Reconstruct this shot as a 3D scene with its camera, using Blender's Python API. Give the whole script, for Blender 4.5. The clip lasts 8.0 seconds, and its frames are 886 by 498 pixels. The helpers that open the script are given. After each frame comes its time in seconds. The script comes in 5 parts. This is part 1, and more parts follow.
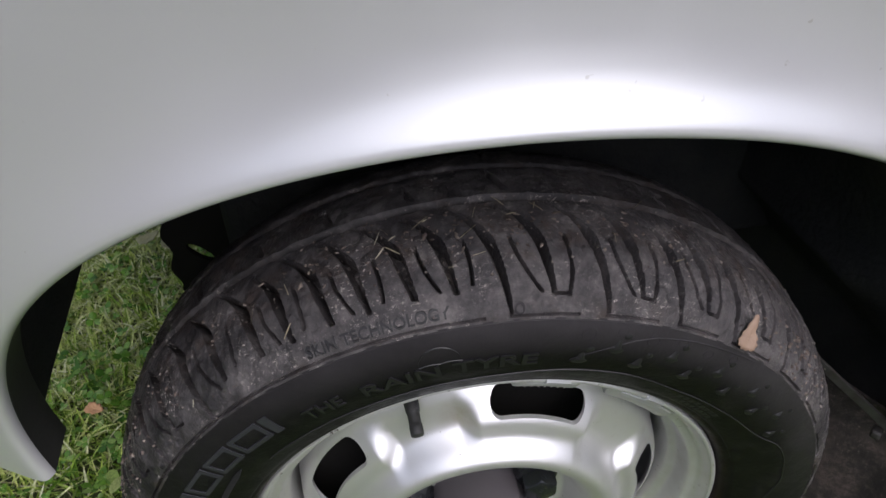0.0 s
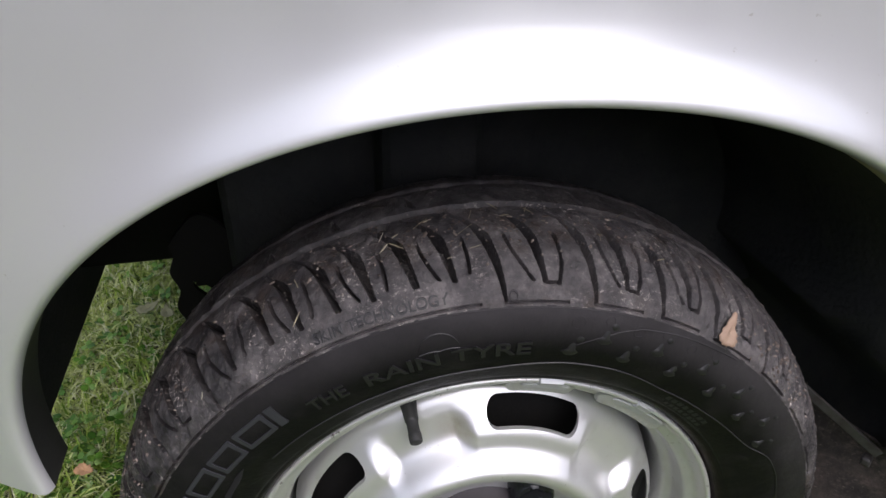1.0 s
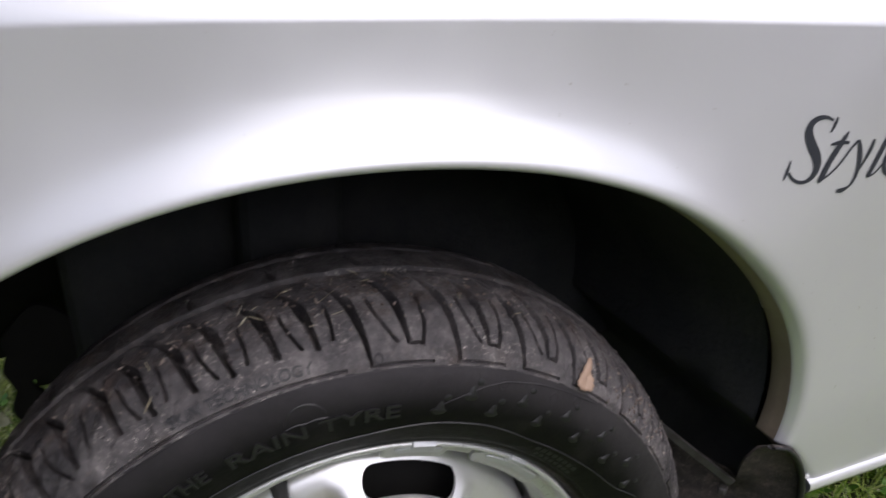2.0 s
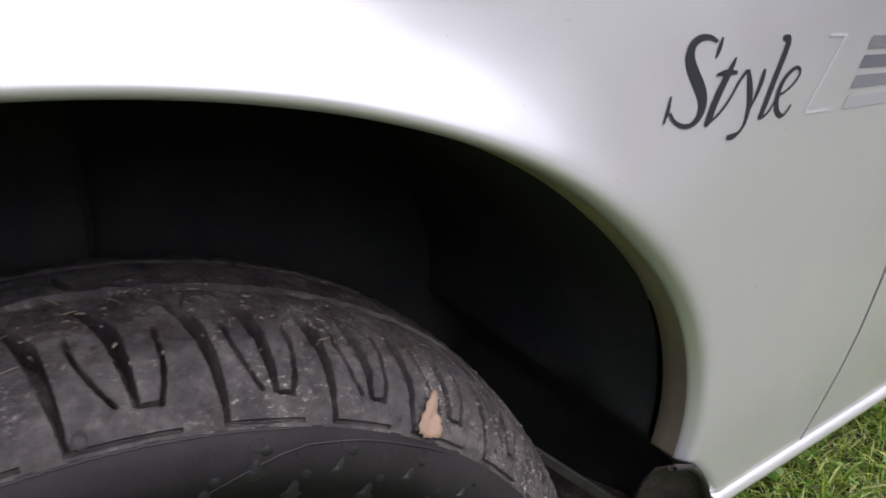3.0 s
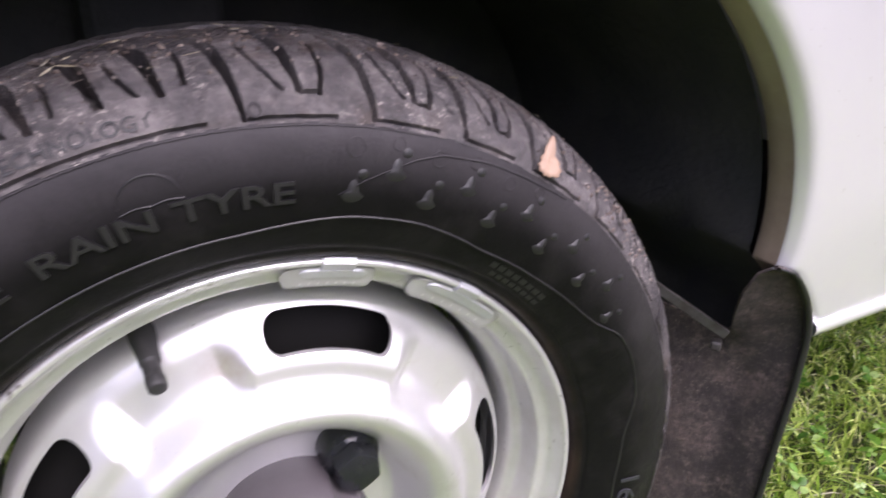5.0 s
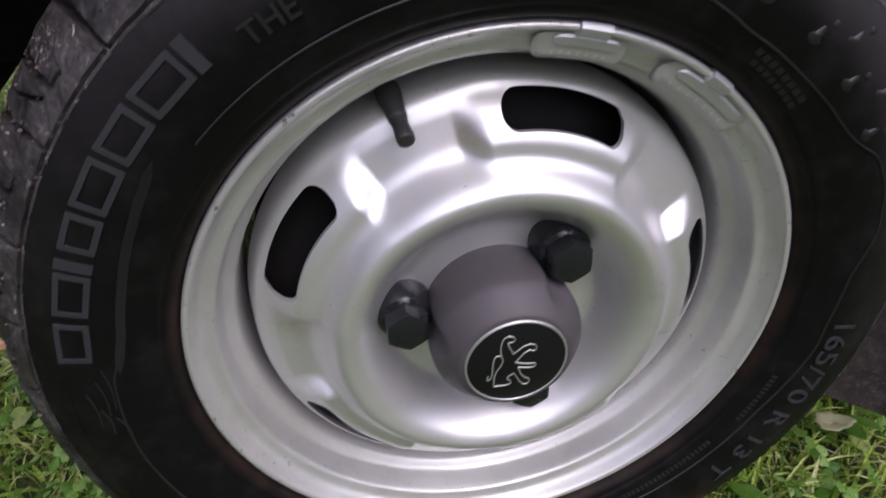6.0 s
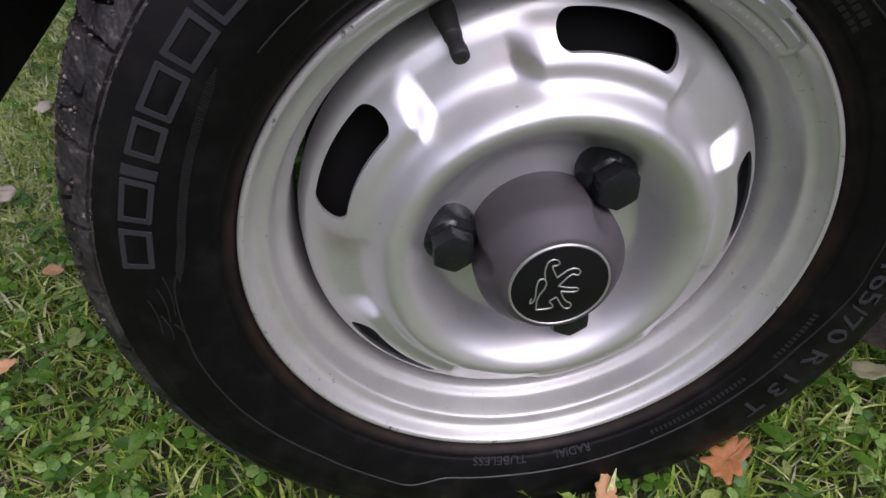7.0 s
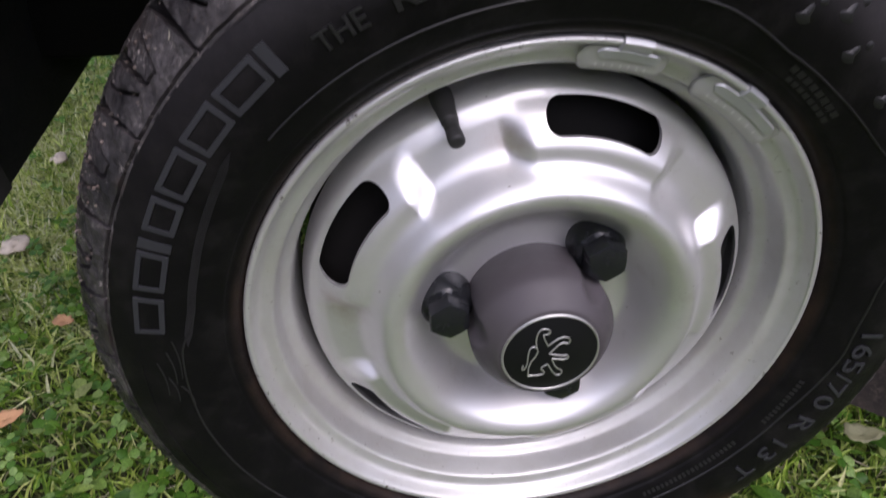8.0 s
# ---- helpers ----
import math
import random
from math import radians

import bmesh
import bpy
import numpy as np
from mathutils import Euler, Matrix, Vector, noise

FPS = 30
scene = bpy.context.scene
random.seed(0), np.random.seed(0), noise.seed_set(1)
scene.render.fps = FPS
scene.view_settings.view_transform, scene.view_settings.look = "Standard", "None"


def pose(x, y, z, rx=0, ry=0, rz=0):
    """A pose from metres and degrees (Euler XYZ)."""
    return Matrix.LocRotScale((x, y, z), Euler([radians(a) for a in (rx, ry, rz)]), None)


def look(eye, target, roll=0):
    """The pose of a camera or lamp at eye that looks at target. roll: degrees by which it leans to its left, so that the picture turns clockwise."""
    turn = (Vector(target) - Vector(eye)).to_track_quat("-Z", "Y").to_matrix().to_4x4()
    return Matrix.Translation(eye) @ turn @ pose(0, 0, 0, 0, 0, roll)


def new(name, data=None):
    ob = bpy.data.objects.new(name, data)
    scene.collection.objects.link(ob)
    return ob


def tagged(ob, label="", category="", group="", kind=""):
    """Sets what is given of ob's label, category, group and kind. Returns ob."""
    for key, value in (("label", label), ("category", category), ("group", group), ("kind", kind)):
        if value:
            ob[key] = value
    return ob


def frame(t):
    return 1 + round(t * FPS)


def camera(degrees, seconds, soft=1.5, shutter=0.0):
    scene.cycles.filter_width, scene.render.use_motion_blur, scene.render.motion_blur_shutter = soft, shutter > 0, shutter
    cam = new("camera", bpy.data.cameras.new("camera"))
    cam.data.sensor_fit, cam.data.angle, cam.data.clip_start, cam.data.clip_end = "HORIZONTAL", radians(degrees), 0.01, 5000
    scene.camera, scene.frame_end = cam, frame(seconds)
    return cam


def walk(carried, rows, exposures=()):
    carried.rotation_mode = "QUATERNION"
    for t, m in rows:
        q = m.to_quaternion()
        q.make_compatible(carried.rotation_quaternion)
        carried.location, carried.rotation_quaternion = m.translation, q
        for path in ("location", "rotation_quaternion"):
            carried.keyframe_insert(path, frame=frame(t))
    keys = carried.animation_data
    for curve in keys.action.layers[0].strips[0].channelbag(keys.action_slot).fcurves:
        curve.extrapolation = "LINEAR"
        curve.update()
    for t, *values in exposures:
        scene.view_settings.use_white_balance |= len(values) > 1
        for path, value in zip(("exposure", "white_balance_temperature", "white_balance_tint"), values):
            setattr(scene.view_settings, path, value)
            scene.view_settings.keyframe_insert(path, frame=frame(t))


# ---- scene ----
# ---- the camera and its walk ----
cam = camera(67.9, 8.0, soft=1.45, shutter=0.3)
ROWS = [
    (0.0, -0.0992, -0.2418, 0.7682, 49.61, -0.68, -12.94),
    (0.5, -0.1017, -0.2677, 0.7383, 55.75, -0.61, -12.29),
    (1.0, -0.1168, -0.3032, 0.7342, 59.01, -1.09, -13.42),
    (1.5, -0.1349, -0.3321, 0.7300, 62.22, -2.70, -17.70),
    (2.0, -0.1107, -0.3139, 0.7300, 66.08, -2.73, -24.70),
    (2.2, -0.0896, -0.2962, 0.7197, 66.61, -2.71, -27.41),
    (3.3, 0.0041, -0.2260, 0.6565, 68.21, -2.70, -39.14),
    (3.5, 0.0119, -0.2267, 0.6478, 68.32, -2.80, -40.75),
    (4.0, 0.0167, -0.2431, 0.6237, 67.96, -1.83, -41.30),
    (4.5, -0.0235, -0.2621, 0.6018, 67.58, -0.97, -37.10),
    (5.0, -0.0700, -0.2737, 0.5752, 65.55, -0.44, -30.67),
    (5.2, -0.0820, -0.2790, 0.5752, 63.34, -0.64, -26.50),
    (6.3, -0.1329, -0.2746, 0.5115, 54.57, 0.13, -15.61),
    (6.5, -0.1354, -0.2776, 0.5127, 53.88, 0.17, -14.75),
    (7.0, -0.1388, -0.2891, 0.5103, 52.39, -0.04, -14.18),
    (7.5, -0.1439, -0.2978, 0.5112, 52.26, -0.56, -13.34),
    (8.0, -0.1361, -0.2968, 0.5345, 56.10, -0.41, -13.45),
]
walk(cam, [(t, pose(*p)) for t, *p in ROWS], [(0.0, 0.36, 6080, 16), (1.0, 0.62, 6140, 17), (1.5, 0.68, 6140, 17), (2.2, 0.45, 6150, 17), (3.5, 0.83, 6130, 20), (4.0, 1.15, 6120, 23), (4.5, 1.58, 6130, 26), (5.0, 1.6, 6120, 30), (5.2, 1.42, 6100, 30), (6.3, 0.2, 6000, 26), (8.0, 0.37, 6000, 26)])

# ---- world and sun: an overcast day ----
world = bpy.data.worlds.new("overcast_sky")
scene.world = world
world.use_nodes = True
wn, wl = world.node_tree.nodes, world.node_tree.links
sky = wn.new("ShaderNodeTexSky")
sky.sky_type = "NISHITA"
sky.sun_disc = False
sky.sun_elevation, sky.sun_rotation = radians(56), radians(165)
sky.dust_density, sky.air_density, sky.ozone_density = 5.0, 1.0, 1.0
pale = wn.new("ShaderNodeHueSaturation")
pale.inputs["Saturation"].default_value = 0.55
wl.new(sky.outputs["Color"], pale.inputs["Color"])
wl.new(pale.outputs["Color"], wn["Background"].inputs["Color"])
wn["Background"].inputs["Strength"].default_value = 0.14
sun = new("sun", bpy.data.lights.new("sun", "SUN"))
sun.data.energy, sun.data.angle, sun.data.color = 0.85, radians(95), (1.0, 0.98, 0.95)
sun.matrix_world = look((0.6, -2.7, 4.7), (0, 0, 0))


# ---- materials ----
def material(name, color, rough=0.5, metal=0.0, coat=0.0, spec=0.5):
    m = bpy.data.materials.new(name)
    m.use_nodes = True
    b = m.node_tree.nodes["Principled BSDF"]
    b.inputs["Base Color"].default_value = (*color, 1)
    b.inputs["Roughness"].default_value = rough
    b.inputs["Metallic"].default_value = metal
    b.inputs["Coat Weight"].default_value = coat
    b.inputs["Coat Roughness"].default_value = 0.06
    b.inputs["Specular IOR Level"].default_value = spec
    return m


def node(m, kind, **inputs):
    n = m.node_tree.nodes.new(kind)
    for key, value in inputs.items():
        n.inputs[key.replace("_", " ")].default_value = value
    return n


def place_of(m, stretch=(1, 1, 1)):
    tc, mp = node(m, "ShaderNodeTexCoord"), node(m, "ShaderNodeMapping")
    mp.inputs["Scale"].default_value = stretch
    m.node_tree.links.new(tc.outputs["Object"], mp.inputs["Vector"])
    return mp.outputs["Vector"]


def grain(m, scale, detail=4.0, rough=0.6, stretch=(1, 1, 1)):
    n = node(m, "ShaderNodeTexNoise", Scale=scale, Detail=detail, Roughness=rough)
    m.node_tree.links.new(place_of(m, stretch), n.inputs["Vector"])
    return n.outputs["Fac"]


def ramp(m, fac, stops):
    n = node(m, "ShaderNodeValToRGB")
    cr = n.color_ramp
    while len(cr.elements) < len(stops):
        cr.elements.new(0.5)
    for e, (p, c) in zip(cr.elements, stops):
        e.position, e.color = p, (*c, 1) if len(c) == 3 else c
    m.node_tree.links.new(fac, n.inputs["Fac"])
    return n.outputs["Color"]


def grey(v):
    return (v, v, v)


def mixed(m, fac, a, b):
    n = m.node_tree.nodes.new("ShaderNodeMix")
    n.data_type = "RGBA"
    sockets = [s for s in n.inputs if s.enabled]
    for value, socket in zip((fac, a, b), sockets):
        if isinstance(value, bpy.types.NodeSocket):
            m.node_tree.links.new(value, socket)
        elif isinstance(value, tuple):
            socket.default_value = (*value, 1)
        else:
            socket.default_value = value
    return [s for s in n.outputs if s.enabled][0]


def into(m, key, socket):
    m.node_tree.links.new(socket, m.node_tree.nodes["Principled BSDF"].inputs[key])


def bumped(m, fac, strength, distance):
    n = node(m, "ShaderNodeBump", Strength=strength, Distance=distance)
    m.node_tree.links.new(fac, n.inputs["Height"])
    into(m, "Normal", n.outputs["Normal"])


def slope_of(m, stretch, lo, hi):
    """0 to 1 over a stretch of the distance from the object's middle, axes weighted by stretch."""
    n = m.node_tree.nodes.new("ShaderNodeVectorMath")
    n.operation = "LENGTH"
    m.node_tree.links.new(place_of(m, stretch), n.inputs[0])
    g = node(m, "ShaderNodeMapRange")
    g.inputs["From Min"].default_value, g.inputs["From Max"].default_value = lo, hi
    g.interpolation_type = "SMOOTHSTEP"
    m.node_tree.links.new(n.outputs["Value"], g.inputs["Value"])
    return g.outputs["Result"]


def near_spot(m, middle, lo, hi):
    """1 at a place on the object, falling to 0 a little way off."""
    n = m.node_tree.nodes.new("ShaderNodeVectorMath")
    n.operation = "DISTANCE"
    m.node_tree.links.new(place_of(m), n.inputs[0])
    n.inputs[1].default_value = middle
    g = node(m, "ShaderNodeMapRange")
    g.inputs["From Min"].default_value, g.inputs["From Max"].default_value = hi, lo
    g.interpolation_type = "SMOOTHSTEP"
    m.node_tree.links.new(n.outputs["Value"], g.inputs["Value"])
    return g.outputs["Result"]


def times(m, a, b):
    n = node(m, "ShaderNodeMath")
    n.operation = "MULTIPLY"
    m.node_tree.links.new(a, n.inputs[0])
    m.node_tree.links.new(b, n.inputs[1])
    return n.outputs["Value"]


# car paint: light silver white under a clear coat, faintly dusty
DARKHEM = material("black_lip_end", (0.03, 0.03, 0.028), 0.55)
bumped(DARKHEM, grain(DARKHEM, 120, 6), 0.3, 0.001)
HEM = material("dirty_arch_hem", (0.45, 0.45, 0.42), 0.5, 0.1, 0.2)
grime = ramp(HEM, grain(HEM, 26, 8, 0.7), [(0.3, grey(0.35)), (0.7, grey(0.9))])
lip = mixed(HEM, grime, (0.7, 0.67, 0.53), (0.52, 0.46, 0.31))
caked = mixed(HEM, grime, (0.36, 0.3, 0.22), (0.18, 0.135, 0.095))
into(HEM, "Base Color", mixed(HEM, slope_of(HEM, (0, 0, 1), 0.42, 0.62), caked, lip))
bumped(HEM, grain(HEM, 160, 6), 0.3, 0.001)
PAINT = material("silver_white_paint", (0.6, 0.6, 0.62), 0.34, 0.45, 0.65)
coatd = mixed(PAINT, ramp(PAINT, grain(PAINT, 3.5, 5), [(0.35, grey(0)), (0.75, grey(0.35))]), (0.68, 0.68, 0.69), (0.6, 0.6, 0.61))
grit = ramp(PAINT, grain(PAINT, 170, 3, 0.5), [(0.73, grey(0)), (0.77, grey(0.5))])
into(PAINT, "Base Color", mixed(PAINT, grit, coatd, (0.42, 0.4, 0.36)))
into(PAINT, "Roughness", ramp(PAINT, grain(PAINT, 24, 6), [(0.3, grey(0.28)), (0.8, grey(0.42))]))
bumped(PAINT, grain(PAINT, 600, 2), 0.02, 0.001)

# tyre rubber: near black wall; upper rear shoulder greyer with road dust and painted light
RUBBER = material("tyre_rubber", (0.022, 0.021, 0.022), 0.62, spec=0.14)
dust = ramp(RUBBER, grain(RUBBER, 38, 9, 0.72), [(0.48, grey(0)), (0.74, grey(0.7))])
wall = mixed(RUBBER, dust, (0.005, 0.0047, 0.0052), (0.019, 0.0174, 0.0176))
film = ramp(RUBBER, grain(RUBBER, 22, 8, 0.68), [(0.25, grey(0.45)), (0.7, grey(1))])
rust = mixed(RUBBER, slope_of(RUBBER, (1, 0, 1), 0.183, 0.19), (1, 1, 1), (0, 0, 0))
wall = mixed(RUBBER, times(RUBBER, rust, ramp(RUBBER, grain(RUBBER, 30, 7, 0.7), [(0.4, grey(0.2)), (0.65, grey(1))])), wall, (0.03, 0.0195, 0.014))
# the film is kept to the top rear: brighter light put into the colour
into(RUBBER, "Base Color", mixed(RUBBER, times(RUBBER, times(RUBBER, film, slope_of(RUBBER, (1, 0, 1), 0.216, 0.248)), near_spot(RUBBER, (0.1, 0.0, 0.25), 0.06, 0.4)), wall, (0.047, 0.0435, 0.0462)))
into(RUBBER, "Roughness", ramp(RUBBER, grain(RUBBER, 90, 5), [(0.3, grey(0.3)), (0.75, grey(0.5))]))
bumped(RUBBER, grain(RUBBER, 170, 9, 0.75), 0.34, 0.0014)

# tread rubber: dustier, brown with earth over the crown, with pale flecks of dried mud
TREAD = material("tread_rubber", (0.03, 0.028, 0.028), 0.58, spec=0.3)
scuff = ramp(TREAD, grain(TREAD, 46, 12, 0.75), [(0.42, grey(0)), (0.53, grey(0.35)), (0.64, grey(1))])
earth = ramp(TREAD, grain(TREAD, 55, 9, 0.75), [(0.5, grey(0)), (0.66, grey(0.9))])
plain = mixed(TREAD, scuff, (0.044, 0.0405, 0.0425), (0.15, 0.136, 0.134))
# darker copy away from the top rear: fall of light put into the colour
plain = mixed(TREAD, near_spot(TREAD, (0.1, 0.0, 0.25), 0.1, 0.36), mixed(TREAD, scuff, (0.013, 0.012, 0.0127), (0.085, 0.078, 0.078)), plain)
dusty = mixed(TREAD, times(TREAD, earth, slope_of(TREAD, (0, 1, 0), 0.002, 0.02)), plain, (0.055, 0.04, 0.033))
patch = ramp(TREAD, grain(TREAD, 26, 5, 0.65), [(0.45, grey(0)), (0.63, grey(1))])
fleck = ramp(TREAD, grain(TREAD, 330, 7, 0.82, (1, 1.4, 0.8)), [(0.56, grey(0)), (0.615, grey(1))])
into(TREAD, "Base Color", mixed(TREAD, times(TREAD, patch, fleck), dusty, (0.52, 0.47, 0.43)))
into(TREAD, "Roughness", ramp(TREAD, grain(TREAD, 120, 5), [(0.3, grey(0.27)), (0.75, grey(0.52))]))
bumped(TREAD, grain(TREAD, 240, 10, 0.8), 0.6, 0.0022)

MOULD = material("moulded_rubber", (0.012, 0.0118, 0.0125), 0.46)
bumped(MOULD, grain(MOULD, 420, 5), 0.2, 0.001)
LETTER = material("raised_rubber_letters", (0.03, 0.031, 0.035), 0.45, spec=0.35)
into(LETTER, "Roughness", ramp(LETTER, grain(LETTER, 200, 5), [(0.3, grey(0.36)), (0.75, grey(0.62))]))

SILVER = material("silver_wheel_paint", (0.7, 0.7, 0.7), 0.42, 0.78, 0.05)
wear = ramp(SILVER, grain(SILVER, 14, 7, 0.65), [(0.4, grey(0)), (0.8, grey(0.5))])
smudge = ramp(SILVER, grain(SILVER, 34, 9, 0.7), [(0.58, grey(0)), (0.78, grey(0.3))])
clean = mixed(SILVER, smudge, mixed(SILVER, wear, (0.79, 0.785, 0.79), (0.69, 0.68, 0.665)), (0.4, 0.34, 0.3))
# brown patches beside two slots: a dust stain, plus hollow shading put into the colour
for spot in ((-0.0218, 0.012, 0.1226), (-0.1245, 0.016, 0.0135)):
    shade = mixed(SILVER, ramp(SILVER, grain(SILVER, 70, 8, 0.7), [(0.3, grey(0.1)), (0.65, grey(0.7))]), (0, 0, 0), (1, 1, 1))
    clean = mixed(SILVER, times(SILVER, shade, near_spot(SILVER, spot, 0.004, 0.021)), clean, (0.5, 0.4, 0.33))
specks = ramp(SILVER, grain(SILVER, 260, 3, 0.5), [(0.735, grey(0)), (0.77, grey(0.6))])
into(SILVER, "Base Color", mixed(SILVER, specks, clean, (0.16, 0.12, 0.1)))
into(SILVER, "Roughness", ramp(SILVER, grain(SILVER, 60, 6), [(0.3, grey(0.37)), (0.8, grey(0.47))]))
bumped(SILVER, grain(SILVER, 900, 3), 0.04, 0.0004)

# the same silver on the rim's bed, under a film of brake dust
DUSTED = material("dusty_rim_silver", (0.5, 0.5, 0.48), 0.48, 0.65)
haze = ramp(DUSTED, grain(DUSTED, 18, 8, 0.68), [(0.3, grey(0.1)), (0.7, grey(0.8))])
speckle = ramp(DUSTED, grain(DUSTED, 240, 4, 0.6), [(0.66, grey(0)), (0.74, grey(0.7))])
into(DUSTED, "Base Color", mixed(DUSTED, speckle, mixed(DUSTED, haze, (0.7, 0.705, 0.7), (0.54, 0.53, 0.49)), (0.2, 0.17, 0.14)))
into(DUSTED, "Roughness", ramp(DUSTED, grain(DUSTED, 50, 6), [(0.3, grey(0.4)), (0.8, grey(0.55))]))
bumped(DUSTED, grain(DUSTED, 700, 4), 0.06, 0.0005)
CHIPPED = material("chipped_rim_edge", (0.62, 0.62, 0.61), 0.35, 0.6)
chips = ramp(CHIPPED, grain(CHIPPED, 150, 6, 0.7), [(0.6, grey(0)), (0.68, grey(1))])
into(CHIPPED, "Base Color", mixed(CHIPPED, chips, (0.66, 0.66, 0.65), (0.12, 0.1, 0.09)))

LEAD = material("balance_weight_lead", (0.5, 0.5, 0.48), 0.5, 0.45)
bumped(LEAD, grain(LEAD, 240, 5), 0.35, 0.001)
CLIP = material("zinc_clip", (0.55, 0.56, 0.57), 0.45, 0.6)
into(CLIP, "Roughness", ramp(CLIP, grain(CLIP, 160, 4), [(0.3, grey(0.36)), (0.7, grey(0.52))]))
MARK = material("worn_pale_marks", (0.6, 0.6, 0.57), 0.5)
CAP = material("grey_hub_plastic", (0.074, 0.066, 0.071), 0.42, spec=0.45)
into(CAP, "Roughness", ramp(CAP, grain(CAP, 110, 5), [(0.3, grey(0.42)), (0.75, grey(0.6))]))
bumped(CAP, grain(CAP, 1300, 2), 0.12, 0.0004)
GLOSSBLACK = material("gloss_black_plastic", (0.008, 0.0083, 0.0088), 0.4, spec=0.2)
BLACKPLASTIC = material("black_bolt_plastic", (0.012, 0.013, 0.015), 0.34)
into(BLACKPLASTIC, "Roughness", ramp(BLACKPLASTIC, grain(BLACKPLASTIC, 180, 4), [(0.3, grey(0.16)), (0.75, grey(0.32))]))
BRIGHT = material("bright_badge_metal", (0.5, 0.5, 0.48), 0.36, 0.7)
VALVE = material("valve_rubber", (0.02, 0.02, 0.02), 0.6)
bumped(VALVE, grain(VALVE, 500, 3), 0.2, 0.0006)
LINER = material("black_arch_underseal", (0.006, 0.006, 0.0065), 0.85)
into(LINER, "Base Color", ramp(LINER, grain(LINER, 16, 8), [(0.4, (0.024, 0.026, 0.028)), (0.8, (0.05, 0.048, 0.046))]))
bumped(LINER, grain(LINER, 140, 6), 0.6, 0.003)
BLACKIRON = material("deep_black_iron", (0.01, 0.0095, 0.009), 0.8, spec=0.2)
bumped(BLACKIRON, grain(BLACKIRON, 180, 6), 0.4, 0.001)
FLAP = material("muddy_flap_rubber", (0.03, 0.025, 0.023), 0.7)
mud = ramp(FLAP, grain(FLAP, 150, 12, 0.85), [(0.43, grey(0)), (0.5, grey(0.3)), (0.58, grey(1))])
smear = ramp(FLAP, grain(FLAP, 14, 6, 0.6), [(0.5, grey(0)), (0.7, grey(0.45))])
blotch = ramp(FLAP, grain(FLAP, 42, 7, 0.7), [(0.42, grey(0)), (0.5, grey(0.4)), (0.62, grey(1))])
mud = times(FLAP, mud, blotch)
caked_ = mixed(FLAP, smear, mixed(FLAP, mud, (0.021, 0.0165, 0.0165), (0.13, 0.098, 0.086)), (0.092, 0.068, 0.06))
crumb_ = ramp(FLAP, grain(FLAP, 420, 6, 0.8), [(0.6, grey(0)), (0.65, grey(1))])
into(FLAP, "Base Color", mixed(FLAP, crumb_, caked_, (0.2, 0.165, 0.14)))
bumped(FLAP, grain(FLAP, 160, 10, 0.8), 0.8, 0.003)
STEEL = material("dull_bracket_steel", (0.1, 0.1, 0.1), 0.5, 0.4)
into(STEEL, "Base Color", ramp(STEEL, grain(STEEL, 90, 6), [(0.35, (0.06, 0.059, 0.057)), (0.75, (0.03, 0.024, 0.021))]))
DECAL = material("charcoal_decal", (0.03, 0.032, 0.04), 0.35)
# stripe greys from the top; the first is lifted by a reflection put into it
DECALS = [material("grey_stripe", c, 0.35) for c in ((0.2, 0.2, 0.215), (0.15, 0.152, 0.175), (0.2, 0.207, 0.23), (0.36, 0.36, 0.38), (0.5, 0.5, 0.51))]

SOIL = material("lawn_soil", (0.06, 0.06, 0.03), 0.95)
into(SOIL, "Base Color", ramp(SOIL, grain(SOIL, 9, 10, 0.7), [(0.3, (0.025, 0.03, 0.01)), (0.5, (0.05, 0.062, 0.018)), (0.75, (0.11, 0.1, 0.05))]))
bumped(SOIL, grain(SOIL, 80, 8), 0.8, 0.01)


def leafy(name, stops, rough=0.55):
    m = material(name, stops[0][1], rough)
    g = node(m, "ShaderNodeNewGeometry")
    c = ramp(m, g.outputs["Random Per Island"], stops)
    c = mixed(m, ramp(m, grain(m, 420, 6, 0.7), [(0.4, grey(0)), (0.62, grey(0.45))]), c, tuple(0.35 * q for q in stops[0][1]))
    into(m, "Base Color", c)
    b = m.node_tree.nodes["Principled BSDF"]
    b.inputs["Subsurface Weight"].default_value = 0.0
    t = node(m, "ShaderNodeBsdfTranslucent")
    m.node_tree.links.new(c, t.inputs["Color"])
    s = node(m, "ShaderNodeMixShader", Fac=0.38)
    m.node_tree.links.new(b.outputs["BSDF"], s.inputs[1])
    m.node_tree.links.new(t.outputs["BSDF"], s.inputs[2])
    m.node_tree.links.new(s.outputs["Shader"], m.node_tree.nodes["Material Output"].inputs["Surface"])
    return m


GRASS = leafy("lawn_blades", [(0.0, (0.055, 0.12, 0.013)), (0.25, (0.18, 0.33, 0.032)), (0.55, (0.39, 0.56, 0.075)), (0.85, (0.62, 0.73, 0.19)), (1.0, (0.78, 0.78, 0.38))], 0.34)
CLOVER = leafy("clover_leaves", [(0.0, (0.06, 0.17, 0.018)), (0.6, (0.17, 0.35, 0.04)), (1.0, (0.36, 0.52, 0.16))], 0.36)
BROAD = leafy("broad_weed_leaves", [(0.0, (0.05, 0.13, 0.015)), (0.5, (0.14, 0.29, 0.03)), (0.85, (0.36, 0.48, 0.11)), (1.0, (0.54, 0.55, 0.25))], 0.4)
